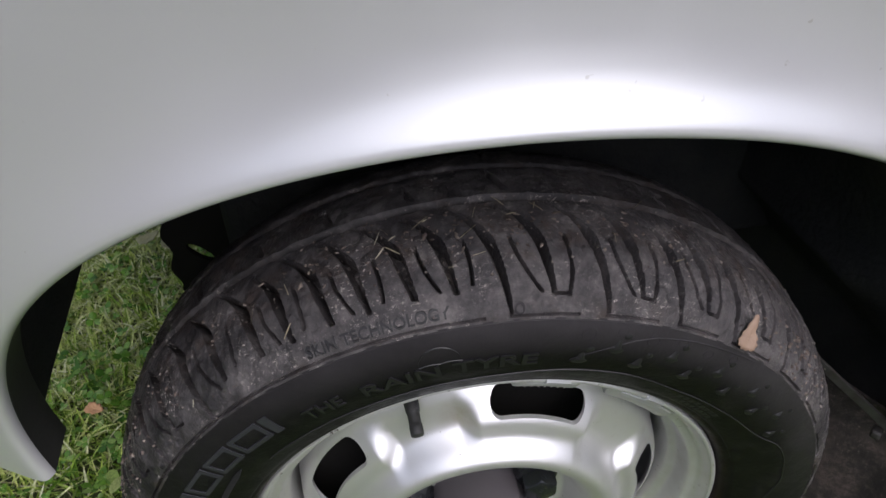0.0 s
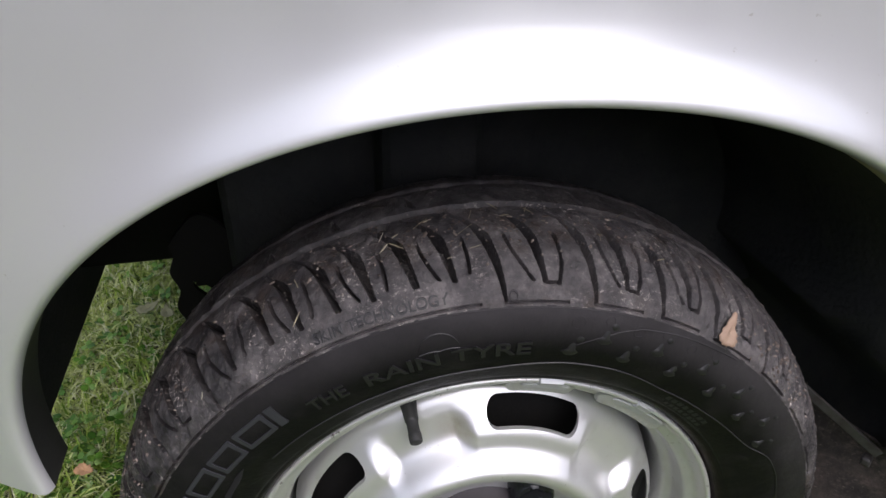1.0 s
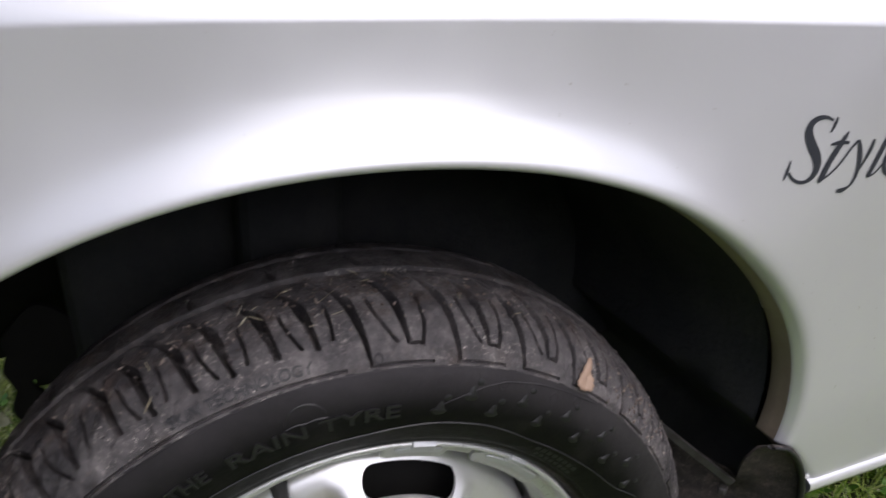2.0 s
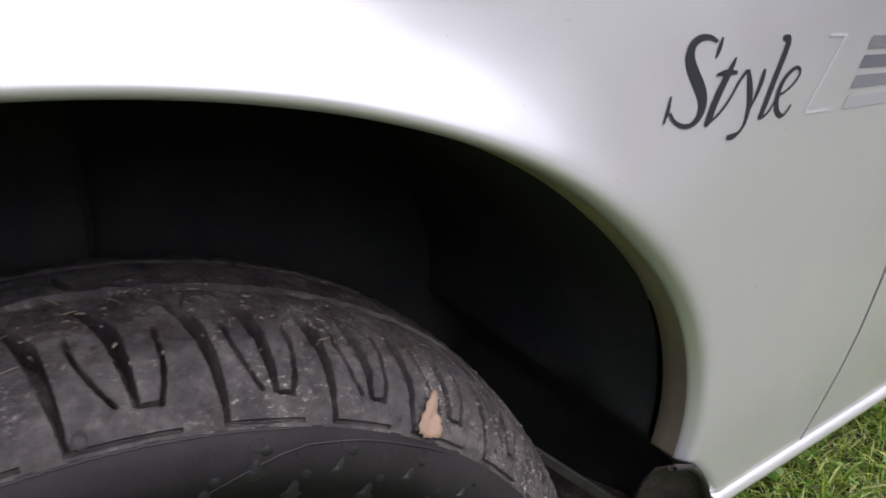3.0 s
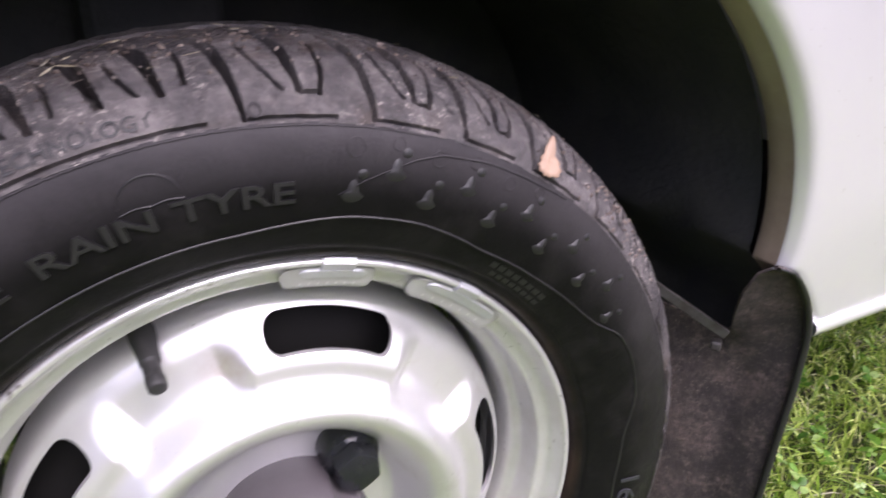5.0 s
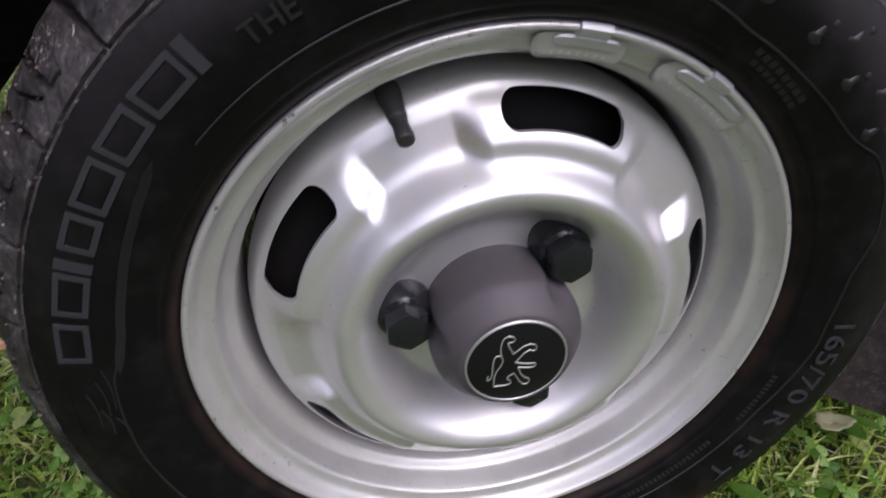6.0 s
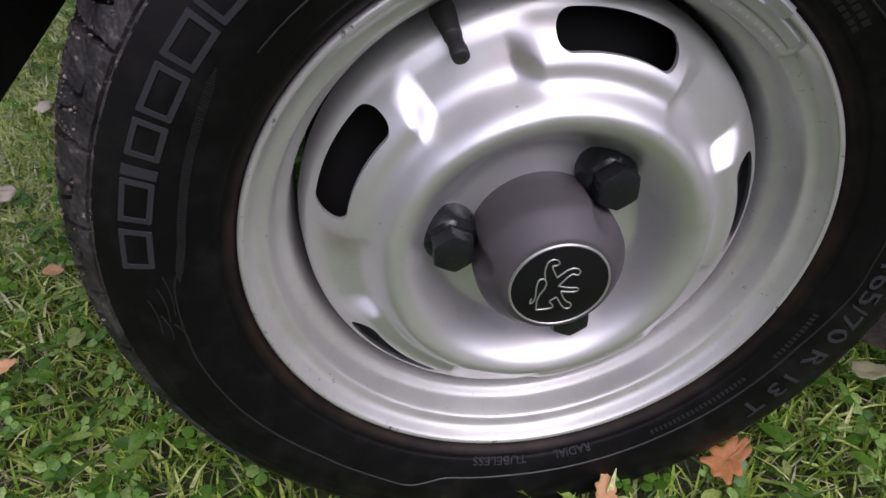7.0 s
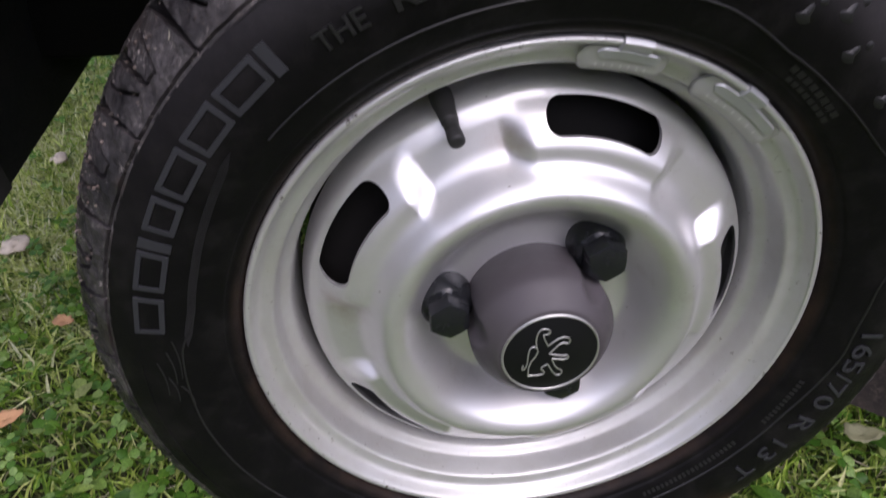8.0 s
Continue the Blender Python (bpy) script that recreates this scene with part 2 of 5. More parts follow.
PALEGRASS = leafy("pale_grass", [(0.0, (0.5, 0.6, 0.16)), (0.5, (0.7, 0.76, 0.34)), (1.0, (0.86, 0.86, 0.64))], 0.4)
STRAW = leafy("dry_straw", [(0.0, (0.36, 0.31, 0.2)), (0.6, (0.52, 0.47, 0.33)), (1.0, (0.66, 0.62, 0.48))], 0.7)
FLAKE = leafy("dried_mud_flakes", [(0.0, (0.1, 0.078, 0.066)), (0.5, (0.22, 0.175, 0.15)), (1.0, (0.42, 0.35, 0.3))], 0.9)
CRUMB = leafy("dried_mud_crumbs", [(0.0, (0.07, 0.056, 0.048)), (0.6, (0.15, 0.125, 0.11)), (1.0, (0.45, 0.4, 0.36))], 0.9)


def fallen(name, a, b):
    m = material(name, a, 0.65)
    into(m, "Base Color", mixed(m, grain(m, 90, 7), a, b))
    bumped(m, grain(m, 260, 5), 0.4, 0.001)
    return m


ORANGE = fallen("orange_dead_leaf", (0.46, 0.19, 0.055), (0.22, 0.085, 0.03))
TAN = fallen("tan_dead_leaf", (0.6, 0.34, 0.17), (0.4, 0.22, 0.1))
PALE = fallen("pale_stone", (0.66, 0.6, 0.5), (0.42, 0.35, 0.27))
WITHERED = fallen("withered_leaf", (0.3, 0.3, 0.17), (0.2, 0.2, 0.1))
SCRAP = fallen("torn_leaf_scrap", (0.4, 0.28, 0.2), (0.2, 0.125, 0.085))
SURROUND = material("far_green_ring", (0.06, 0.09, 0.035), 0.9)
into(SURROUND, "Base Color", ramp(SURROUND, grain(SURROUND, 2.5, 10, 0.7), [(0.3, (0.02, 0.026, 0.017)), (0.55, (0.055, 0.063, 0.045)), (0.8, (0.11, 0.118, 0.092))]))


# ---- mesh helpers ----
def mesh_of(name, verts, faces, smooth=True):
    me = bpy.data.meshes.new(name)
    me.from_pydata([tuple(map(float, v)) for v in verts], [], [tuple(map(int, f)) for f in faces])
    me.update()
    me.polygons.foreach_set("use_smooth", [smooth] * len(me.polygons))
    return me


def part(name, me, mat, parent=None, label="", m=None):
    """One mesh object under a thing or a part; me is a mesh or a bmesh."""
    if isinstance(me, bmesh.types.BMesh):
        bm, me = me, bpy.data.meshes.new(name)
        bm.to_mesh(me)
        bm.free()
    ob = new(name, me)
    if mat and not len(me.materials):
        me.materials.append(mat)
    if parent:
        ob.parent = parent
    if m is not None:
        ob.matrix_basis = m
    if label:
        ob["label"] = label
    return ob


def grid_faces(rows, cols, wrap=False):
    i, j = np.meshgrid(np.arange(rows - 1), np.arange(cols if wrap else cols - 1), indexing="ij")
    k = (j + 1) % cols
    return np.stack([i * cols + j, i * cols + k, (i + 1) * cols + k, (i + 1) * cols + j], -1).reshape(-1, 4)


def smooth_line(points, turns=3):
    p = np.array(points, float)
    for _ in range(turns):
        q = np.empty((2 * len(p), p.shape[1]))
        q[0], q[-1] = p[0], p[-1]
        q[1:-1:2], q[2::2] = 0.75 * p[:-1] + 0.25 * p[1:], 0.25 * p[:-1] + 0.75 * p[1:]
        p = q
    return p


def revolved(name, profile, count=256, smooth=True):
    """A ring round the wheel's axle from (radius, depth) pairs."""
    a = np.linspace(0, 2 * np.pi, count, endpoint=False)
    p = np.asarray(profile, float)
    v = np.stack([p[:, :1] * np.cos(a), np.repeat(p[:, 1:], count, 1), p[:, :1] * np.sin(a)], -1)
    return mesh_of(name, v.reshape(-1, 3), grid_faces(len(p), count, True)[:, ::-1], smooth)


def join(meshes, name):
    bm = bmesh.new()
    for me in meshes:
        bm.from_mesh(me)
    out = bpy.data.meshes.new(name)
    bm.to_mesh(out)
    bm.free()
    out.polygons.foreach_set("use_smooth", [True] * len(out.polygons))
    return out


def sharp(me, degrees=35):
    me.set_sharp_from_angle(angle=radians(degrees))
    return me


def box_mesh(name, lo, hi, bevel=0.0, segments=2):
    bm = bmesh.new()
    bmesh.ops.create_cube(bm, size=1)
    for v in bm.verts:
        v.co = Vector([(a + b) / 2 + c * (b - a) for a, b, c in zip(lo, hi, v.co)])
    if bevel:
        bmesh.ops.bevel(bm, geom=bm.edges[:], offset=bevel, segments=segments, affect="EDGES", profile=0.5)
    me = bpy.data.meshes.new(name)
    bm.to_mesh(me)
    bm.free()
    return me


def text_mesh(words, depth, thin=0.0):
    """The built-in font's letters as a solid mesh, its left foot at the origin."""
    cu = bpy.data.curves.new("letters", "FONT")
    cu.body, cu.extrude, cu.resolution_u, cu.offset = words, depth, 4, thin
    ob = new("letters", cu)
    bpy.context.view_layer.update()
    me = bpy.data.meshes.new_from_object(ob.evaluated_get(bpy.context.evaluated_depsgraph_get()))
    bpy.data.objects.remove(ob)
    bpy.data.curves.remove(cu)
    return me


# ---- ground ----
AXLE = 0.262  # height of the wheel's hub


def lawn_height(x, y):
    return 0.006 * np.sin(7.1 * x + 1.3) * np.cos(6.3 * y) + 0.004 * np.sin(17 * x - 11 * y)


def ground_mesh():
    e = np.concatenate([-np.geomspace(400, 2.2, 18), np.linspace(-2.1, 2.6, 120), np.geomspace(2.8, 400, 18)])
    x, y = np.meshgrid(e, e, indexing="ij")
    z = lawn_height(x, y) * (np.hypot(x, y) < 3)
    return mesh_of("ground", np.stack([x, y, z], -1).reshape(-1, 3), grid_faces(len(e), len(e)))


ground = tagged(part("ground", ground_mesh(), SOIL), "mown lawn soil under short green grass", "ground", kind="structure")

# an unseen green ring added far round the lawn to shape sky light and reflections
ring = np.linspace(0, 2 * np.pi, 180, endpoint=False)
# taller towards the car's front, to darken what the wheel reflects
tops = 4.0 + 1.2 * np.exp(-(((ring - np.pi) / 0.8) ** 2)) + 0.7 * np.sin(5 * ring) + 0.35 * np.sin(13 * ring + 1) + 0.2 * np.sin(37 * ring)
rows = [np.stack([(13 + o) * np.cos(ring), (13 + o) * np.sin(ring), h * tops], -1) for o, h in ((0, -0.05), (-0.4, 0.3), (-0.2, 0.75), (0.5, 1.0))]
backdrop = part("backdrop", mesh_of("backdrop", np.concatenate(rows), grid_faces(4, 180, True)), SURROUND)
tagged(backdrop, "added dark green backdrop ring round the lawn, out of view", "hedge", kind="structure")

# ---- the car ----
car = new("car")
tagged(car, "light silver car parked on a lawn, front wheel steered", "car")
WHEEL = Matrix.Translation((0, 0, AXLE)) @ Matrix.Rotation(radians(-6.5), 4, "Z") @ Matrix.Rotation(radians(-2.5), 4, "Y")


# tyre ------------------------------------------------------------------
SIDE = smooth_line([(0.1775, 0.011), (0.1822, 0.004), (0.1838, -0.0025), (0.1872, -0.0062), (0.1905, -0.0072), (0.1918, -0.0088),
                    (0.199, -0.0118), (0.207, -0.0148), (0.2165, -0.0168), (0.2265, -0.0178), (0.236, -0.0172), (0.244, -0.0158), (0.2498, -0.0138)], 2)
CROWN = smooth_line([(0.2492, -0.0142), (0.2518, -0.0128), (0.2555, -0.0105), (0.263, -0.0035), (0.2696, 0.005), (0.2745, 0.0165), (0.279, 0.036), (0.2803, 0.055), (0.2806, 0.0645),
                     (0.2803, 0.074), (0.279, 0.093), (0.2745, 0.1125), (0.263, 0.1325), (0.25, 0.143)], 3)
INNER = smooth_line([(0.251, 0.1425), (0.235, 0.147), (0.205, 0.1445), (0.178, 0.122)], 2)


def side_depth(r):
    return np.interp(r, np.r_[SIDE[:, 0], 0.2555, 0.263], np.r_[SIDE[:, 1], -0.0105, -0.0035])


def tread_mesh():
    step = np.r_[0, np.cumsum(np.hypot(*np.diff(CROWN, axis=0).T))]
    s = np.r_[np.arange(0, 0.062, 0.00075), np.arange(0.062, 0.125, 0.0012), np.linspace(0.1265, step[-1], 34)]
    r, y = np.interp(s, step, CROWN[:, 0]), np.interp(s, step, CROWN[:, 1])
    tr, ty = np.gradient(r, s), np.gradient(y, s)
    size = np.hypot(tr, ty)
    nr, ny = ty / size, -tr / size
    count = 2880
    a = np.linspace(0, 360, count, endpoint=False)
    A, S = np.meshgrid(a, s)
    # pitches of uneven length, the long grooves at their starts
    rng = np.random.default_rng(4)
    # pitch borders, clockwise from the top; the rest of the round is filled with even ones
    known = [88.4, 76.0, 65.6, 56.0, 44.1, 33.4, 22.6]
    late = [-165.0, -175.0, -184.8, -194.5, -205.0, -217.0, -229.2, -240.8, -250.6, -260.9, -271.6]
    fill = np.linspace(22.6, -165.0, 18)[1:-1]
    cuts = np.array(known + [float(c) for c in fill + rng.uniform(-0.8, 0.8, 16)] + late)
    last = len(cuts) - 2
    back = (88.4 - A) % 360
    k = np.clip(np.searchsorted(88.4 - cuts, back, side="right") - 1, 0, last)
    span = (cuts[k] - cuts[k + 1]) / 13.333
    banded = ((A > 92) & (A < 127)) | ((A > 262) & (A < 300))  # plain bands with lettering on the shoulder
    depth = np.zeros_like(A)

    def cut(away, width, deep, lo, hi):
        nonlocal depth
        arc = np.abs(np.radians(away)) * 0.268
        wall = np.clip((width / 2 - arc) / 0.0006 + 0.5, 0, 1)
        ends = np.clip((S - lo) / 0.0012, 0, 1) * np.clip((hi - S) / 0.0012, 0, 1)
        depth = np.maximum(depth, deep * wall * ends)

    up = np.clip(S / 0.058, 0, 1.6)
    for turn in (0, 1):  # also the groove of the next pitch, where it leans over the border
        p = -(back - (88.4 - cuts[k + turn]))
        hook = 3.2 * np.clip((S - 0.046) / 0.03, 0, 1.1) ** 2
        slim = 1 - 0.8 * np.clip((S - 0.052) / 0.02, 0, 1)
        lean = 2.3 * up**1.4 + hook
        low = np.where(banded, 0.0185, 0.0015)
        cut(p - lean, (0.0018 + 0.0045 * np.clip((S - 0.006) / 0.042, 0, 1)) * slim, np.clip(0.006 + 0.5 * (S - 0.002), 0.006, 0.015), low, 0.077)
        lean = 2.0 * up**1.4 - 6.0 * span + hook
        cut(p - lean, (0.0018 + 0.0045 * np.clip((S - 0.012) / 0.036, 0, 1)) * slim, np.clip(0.006 + 0.5 * (S - 0.012), 0.006, 0.015), np.where(banded, 0.0175, 0.0135), 0.074)
        q = np.clip(1 - (S - 0.0135) / 0.03, 0, 1)
        cut(p + (2.3 + 2.3 * q**2) * span - 1.7 * up**1.4, 0.0015, 0.009, np.where(banded, 0.02, 0.0145), 0.05)
        cut(p + (9.2 - 1.3 * q**2) * span - 1.7 * up**1.4, 0.0015, 0.009, np.where(banded, 0.021, 0.0125), 0.05)
    run = back - (88.4 - cuts[k])
    link = (run > 5.8 * span) & (run < 8.0 * span) & ~banded
    depth = np.maximum(depth, np.where(link, 0.006, 0.0) * np.clip(1.6 - np.abs(S - 0.0138) / 0.0006, 0, 1))
    dash = (run > 0.1) & (run < 9.2 * span)
    depth = np.maximum(depth, np.where(dash | banded | ((A > 126) & (A < 200)), 0.003, 0.0) * np.clip(1.4 - np.abs(S - 0.0026) / 0.0007, 0, 1))
    depth = np.maximum(depth, 0.0065 * np.clip((0.0022 - np.abs(S - 0.08)) / 0.0008 + 0.5, 0, 1))
    # the crown: slanting cuts between two more grooves round the tyre
    p = -(back - (88.4 - cuts[k]))
    for shift in (0.0, -5.0):
        cut(p - shift * span - 3.0 - 75 * (S - 0.086), 0.004, 0.0045, 0.087, 0.112)
        cut(p - shift * span - 6.0 + 75 * (S - 0.118), 0.004, 0.0045, 0.12, 0.15)
    depth = np.maximum(depth, 0.003 * np.clip((0.0026 - np.abs(S - 0.1155)) / 0.0012 + 0.5, 0, 1))
    # worn, lumpy rubber: smooth random relief at two scales
    for rows_, cols_, high in ((46, 420, 0.00045), (120, 1440, 0.00028)):
        lumps = rng.uniform(-1, 1, (rows_ + 1, cols_))
        lumps = np.concatenate([lumps, lumps[:, :1]], 1)
        u, w_ = S / step[-1] * rows_, A / 360 * cols_
        i, j = np.clip(u.astype(int), 0, rows_ - 1), np.clip(w_.astype(int), 0, cols_ - 1)
        fu, fw = u - i, w_ - j
        fu, fw = fu * fu * (3 - 2 * fu), fw * fw * (3 - 2 * fw)
        relief = (lumps[i, j] * (1 - fu) + lumps[i + 1, j] * fu) * (1 - fw) + (lumps[i, j + 1] * (1 - fu) + lumps[i + 1, j + 1] * fu) * fw
        depth += high * relief * np.clip((S - 0.002) / 0.006, 0, 1)
    depth += 0.00035 * (np.sin(A * 1.7) * np.sin(S * 300 + A * 0.4))
    R_ = r[:, None] - depth * nr[:, None]
    Y_ = y[:, None] - depth * ny[:, None]
    t = np.radians(A)
    v = np.stack([R_ * np.cos(t), Y_, R_ * np.sin(t)], -1)
    return sharp(mesh_of("tread", v.reshape(-1, 3), grid_faces(len(s), count, True)[:, ::-1]), 42)


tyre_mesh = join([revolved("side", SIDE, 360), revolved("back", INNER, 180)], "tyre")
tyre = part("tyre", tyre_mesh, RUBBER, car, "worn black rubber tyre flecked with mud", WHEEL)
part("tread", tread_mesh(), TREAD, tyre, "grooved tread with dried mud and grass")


def on_sidewall(me, start, r, tall, wide=None, proud=0.0007):
    """Bends a flat text mesh on to the sidewall: start is its first angle, clockwise from there, feet at radius r."""
    co = np.array([v.co for v in me.vertices])
    x0, x1, y1 = co[:, 0].min(), co[:, 0].max(), max(0.6, co[:, 1].max())
    k = tall / y1
    kx = k if wide is None else np.radians(wide) * (r + tall / 2) / (x1 - x0)
    rr = r + co[:, 1] * k
    a = np.radians(start) - (co[:, 0] - x0) * kx / (r + tall / 2)
    d = side_depth(rr) - np.where(co[:, 2] > 0, proud, -0.001)
    for v, x, y, z in zip(me.vertices, rr * np.cos(a), d, rr * np.sin(a)):
        v.co = (x, y, z)
    me.update()
    return me


def bars(count, start, wide, r, tall, gap=0.3, proud=0.0007, name="bars"):
    """Plain raised bars in place of letters."""
    vs, fs = [], []
    pitch = wide / count
    for i in range(count):
        for j in range(5):
            a = np.radians(start - pitch * (i + j / 4 * (1 - gap)))
            for q in (r, r + tall):
                for o in (proud, -0.001):
                    vs.append((q * np.cos(a), float(side_depth(q)) - o, q * np.sin(a)))
        b = i * 20
        for j in range(4):
            o = b + 4 * j
            fs += [(o, o + 2, o + 6, o + 4), (o, o + 4, o + 5, o + 1), (o + 2, o + 3, o + 7, o + 6)]
        fs += [(b, b + 1, b + 3, b + 2), (b + 16, b + 18, b + 19, b + 17)]
    return mesh_of(name, vs, fs, False)


def block_outline(start, wide, r, tall, line_, proud=0.0009):
    """A plain hollow block with rounded corners, raised on the sidewall."""
    mid, half_a, half_r = start - wide / 2, radians(wide) * (r + tall / 2) / 2, tall / 2
    rings = []
    for inset, h in ((0.0, -0.0008), (0.0002, proud), (line_ - 0.0002, proud), (line_, -0.0008)):
        w, v = half_a - inset, half_r - inset
        round_ = max(0.0003, 0.0012 - inset)
        pts = []
        for qx, qy, f0 in ((1, 1, 0), (-1, 1, 90), (-1, -1, 180), (1, -1, 270)):
            for f in np.radians(np.linspace(f0, f0 + 90, 6)):
                pts.append((qx * (w - round_) + round_ * math.cos(f), qy * (v - round_) + round_ * math.sin(f)))
        ring_ = []
        for u, v_ in pts:
            q, t = r + tall / 2 + v_, radians(mid) + u / (r + tall / 2)
            ring_.append((q * math.cos(t), float(side_depth(q)) - h, q * math.sin(t)))
        rings.append(ring_)
    return sharp(mesh_of("maker_mark", [p for ring_ in rings for p in ring_], grid_faces(4, 24, True)), 40)


# the maker's mark as eight plain raised blocks, the broad ones hollow
for a0, wide in ((170.0, 6.2), (162.6, 6.2), (155.9, 1.4), (153.2, 5.0), (147.4, 6.4), (140.2, 6.0), (133.4, 6.4), (126.4, 4.0)):
    mark = block_outline(a0, wide, 0.2208, 0.0162, 0.0031) if wide > 4.5 else bars(1, a0, wide if wide < 2 else 1.5, 0.2208, 0.0162, 0.0, 0.0009)
    part("maker_mark", mark, LETTER, tyre, "plain raised grey block")
part("raised_lettering", on_sidewall(text_mesh("THE", 0.01, 0.012), 120.6, 0.2165, 0.0095, 6.6, 0.0011), MOULD, tyre, "raised rubber letters THE")
part("raised_lettering", on_sidewall(text_mesh("RAIN TYRE", 0.01, 0.014), 110.6, 0.2162, 0.0096, 26.3, 0.0011), MOULD, tyre, "raised rubber letters RAIN TYRE")
part("raised_lettering", on_sidewall(text_mesh("SKIN TECHNOLOGY", 0.01, 0.01), 114.2, 0.2545, 0.005, 18.4, 0.0006), MOULD, tyre, "moulded letters SKIN TECHNOLOGY")
part("raised_lettering", on_sidewall(text_mesh("165/70 R 13 T", 0.01), -6.5, 0.2162, 0.0148, 39.5, 0.001), LETTER, tyre, "raised size letters 165/70 R 13 T")
part("raised_lettering", on_sidewall(text_mesh("RADIAL", 0.01), -77.5, 0.1895, 0.0058, 8.6, 0.0007), LETTER, tyre, "small letters RADIAL")
part("raised_lettering", on_sidewall(text_mesh("TUBELESS", 0.01), -92.5, 0.1895, 0.0058, 12.6, 0.0007), LETTER, tyre, "small letters TUBELESS")
part("small_print", bars(22, -40, 24, 0.1965, 0.0032, 0.45, 0.0003), MOULD, tyre)
part("small_print", bars(12, -20, 13, 0.1985, 0.0032, 0.45, 0.0003), MOULD, tyre)
part("small_print", bars(8, 54, 13, 0.198, 0.0032, 0.3, 0.0003), MOULD, tyre)
part("small_print", bars(8, 53, 12, 0.1935, 0.0025, 0.3, 0.0003), MOULD, tyre)
part("small_print", bars(3, 122.5, 5.4, 0.2545, 0.006, 0.3, 0.0004), TREAD, tyre)


def ridge(name, fn, a0, a1, width, proud, steps=160):
    """A thin raised line on the sidewall; fn gives its radius at an angle."""
    a = np.linspace(a0, a1, steps)
    r = np.array([fn(q) for q in a])
    t = np.radians(a)
    out = []
    for o, h in ((-1.0, -0.0006), (-0.4, proud), (0.4, proud), (1.0, -0.0006)):
        q = r + o * width / 2
        out.append(np.stack([q * np.cos(t), side_depth(q) - h, q * np.sin(t)], -1))
    return mesh_of(name, np.concatenate(out), grid_faces(4, steps))


# the moulded line round the wall: angle and radius where it turns
TURNS = [(-194, 0.2062), (-191, 0.207), (-187, 0.2138), (-180, 0.2156), (-171, 0.2175), (-158, 0.2172), (-139, 0.2135), (-125, 0.2155), (-117.5, 0.2185), (-111, 0.2065),
         (-96, 0.2046), (-60, 0.2045), (-28, 0.206), (-12, 0.2122), (-6, 0.2108), (4, 0.2131), (12, 0.2232), (20, 0.2252), (26, 0.223), (30, 0.2135), (34, 0.21), (45, 0.2055), (57, 0.2036),
         (63, 0.2062), (68, 0.208), (78, 0.208), (83, 0.2062), (90, 0.2036), (112, 0.2034), (134, 0.204)]


def wave(a):
    at = np.linspace(a - 1.6, a + 1.6, 5)
    return float(np.interp(at, [q for q, _ in TURNS], [r for _, r in TURNS]).mean())


part("moulded_line", ridge("moulded_line", wave, -193, 134, 0.0015, 0.0008, 900), MOULD, tyre)


def ribbed_band(a0, a1, line_, width):
    """A band of fine raised ribs across its width, in one relief."""
    n = int(abs(a1 - a0) * 3)
    vs, fs = [], []
    for i in range(n):
        a = a0 + (a1 - a0) * i / n
        w = width * min(1.0, 14 * min(i, n - i) / n)
        for da, h in ((0.0, -0.0002), (0.05, 0.0006), (0.17, 0.0006), (0.22, -0.0002)):
            for q in (line_(a) - w / 2, line_(a) + w / 2):
                t = radians(a + da)
                vs.append((q * math.cos(t), float(side_depth(q)) - h, q * math.sin(t)))
        o = i * 8
        fs += [(o, o + 1, o + 3, o + 2), (o + 2, o + 3, o + 5, o + 4), (o + 4, o + 5, o + 7, o + 6)]
    return mesh_of("ribbed_band", vs, fs, False)


part("ribbed_band", ribbed_band(138, 173, lambda a: float(np.interp(a, (137, 142, 148, 158, 166, 173), (0.2155, 0.2122, 0.21, 0.2078, 0.2074, 0.2105))), 0.0042), MOULD, tyre, "finely ribbed moulded band")
part("moulded_line", ridge("moulded_line", lambda a: 0.2484 + 0.0003 * math.sin(a * 7.3) * math.sin(a * 2.9), 70, 126, 0.0009, 0.0004), RUBBER, tyre)
part("moulded_line", ridge("moulded_line", lambda a: float(np.interp(a, (50, 54, 62, 68, 71, 74, 77, 79.4), (0.2478, 0.2466, 0.245, 0.242, 0.2375, 0.231, 0.2245, 0.2187))), 50, 79.4, 0.0012, 0.0005), RUBBER, tyre)


# short curved strokes beyond the end of the ribbed band, and a low line near the shoulder
for a0, r0, a1, r1 in ((171.5, 0.2185, 179.0, 0.2172), (173.5, 0.2225, 180.0, 0.221), (175.5, 0.2285, 182.0, 0.2275), (180.6, 0.2192, 185.0, 0.2162), (178.5, 0.2245, 183.5, 0.2232)):
    part("moulded_line", ridge("moulded_line", lambda a, a0=a0, r0=r0, a1=a1, r1=r1: r0 + (r1 - r0) * (a - a0) / (a1 - a0) - 0.0016 * math.sin(math.pi * (a - a0) / (a1 - a0)), a0, a1, 0.0011, 0.0007, 24), MOULD, tyre)
part("moulded_line", ridge("moulded_line", lambda a: float(np.interp(a, (176, 190, 210, 250), (0.237, 0.24, 0.2415, 0.242))), 176, 250, 0.0016, 0.0005, 200), RUBBER, tyre)


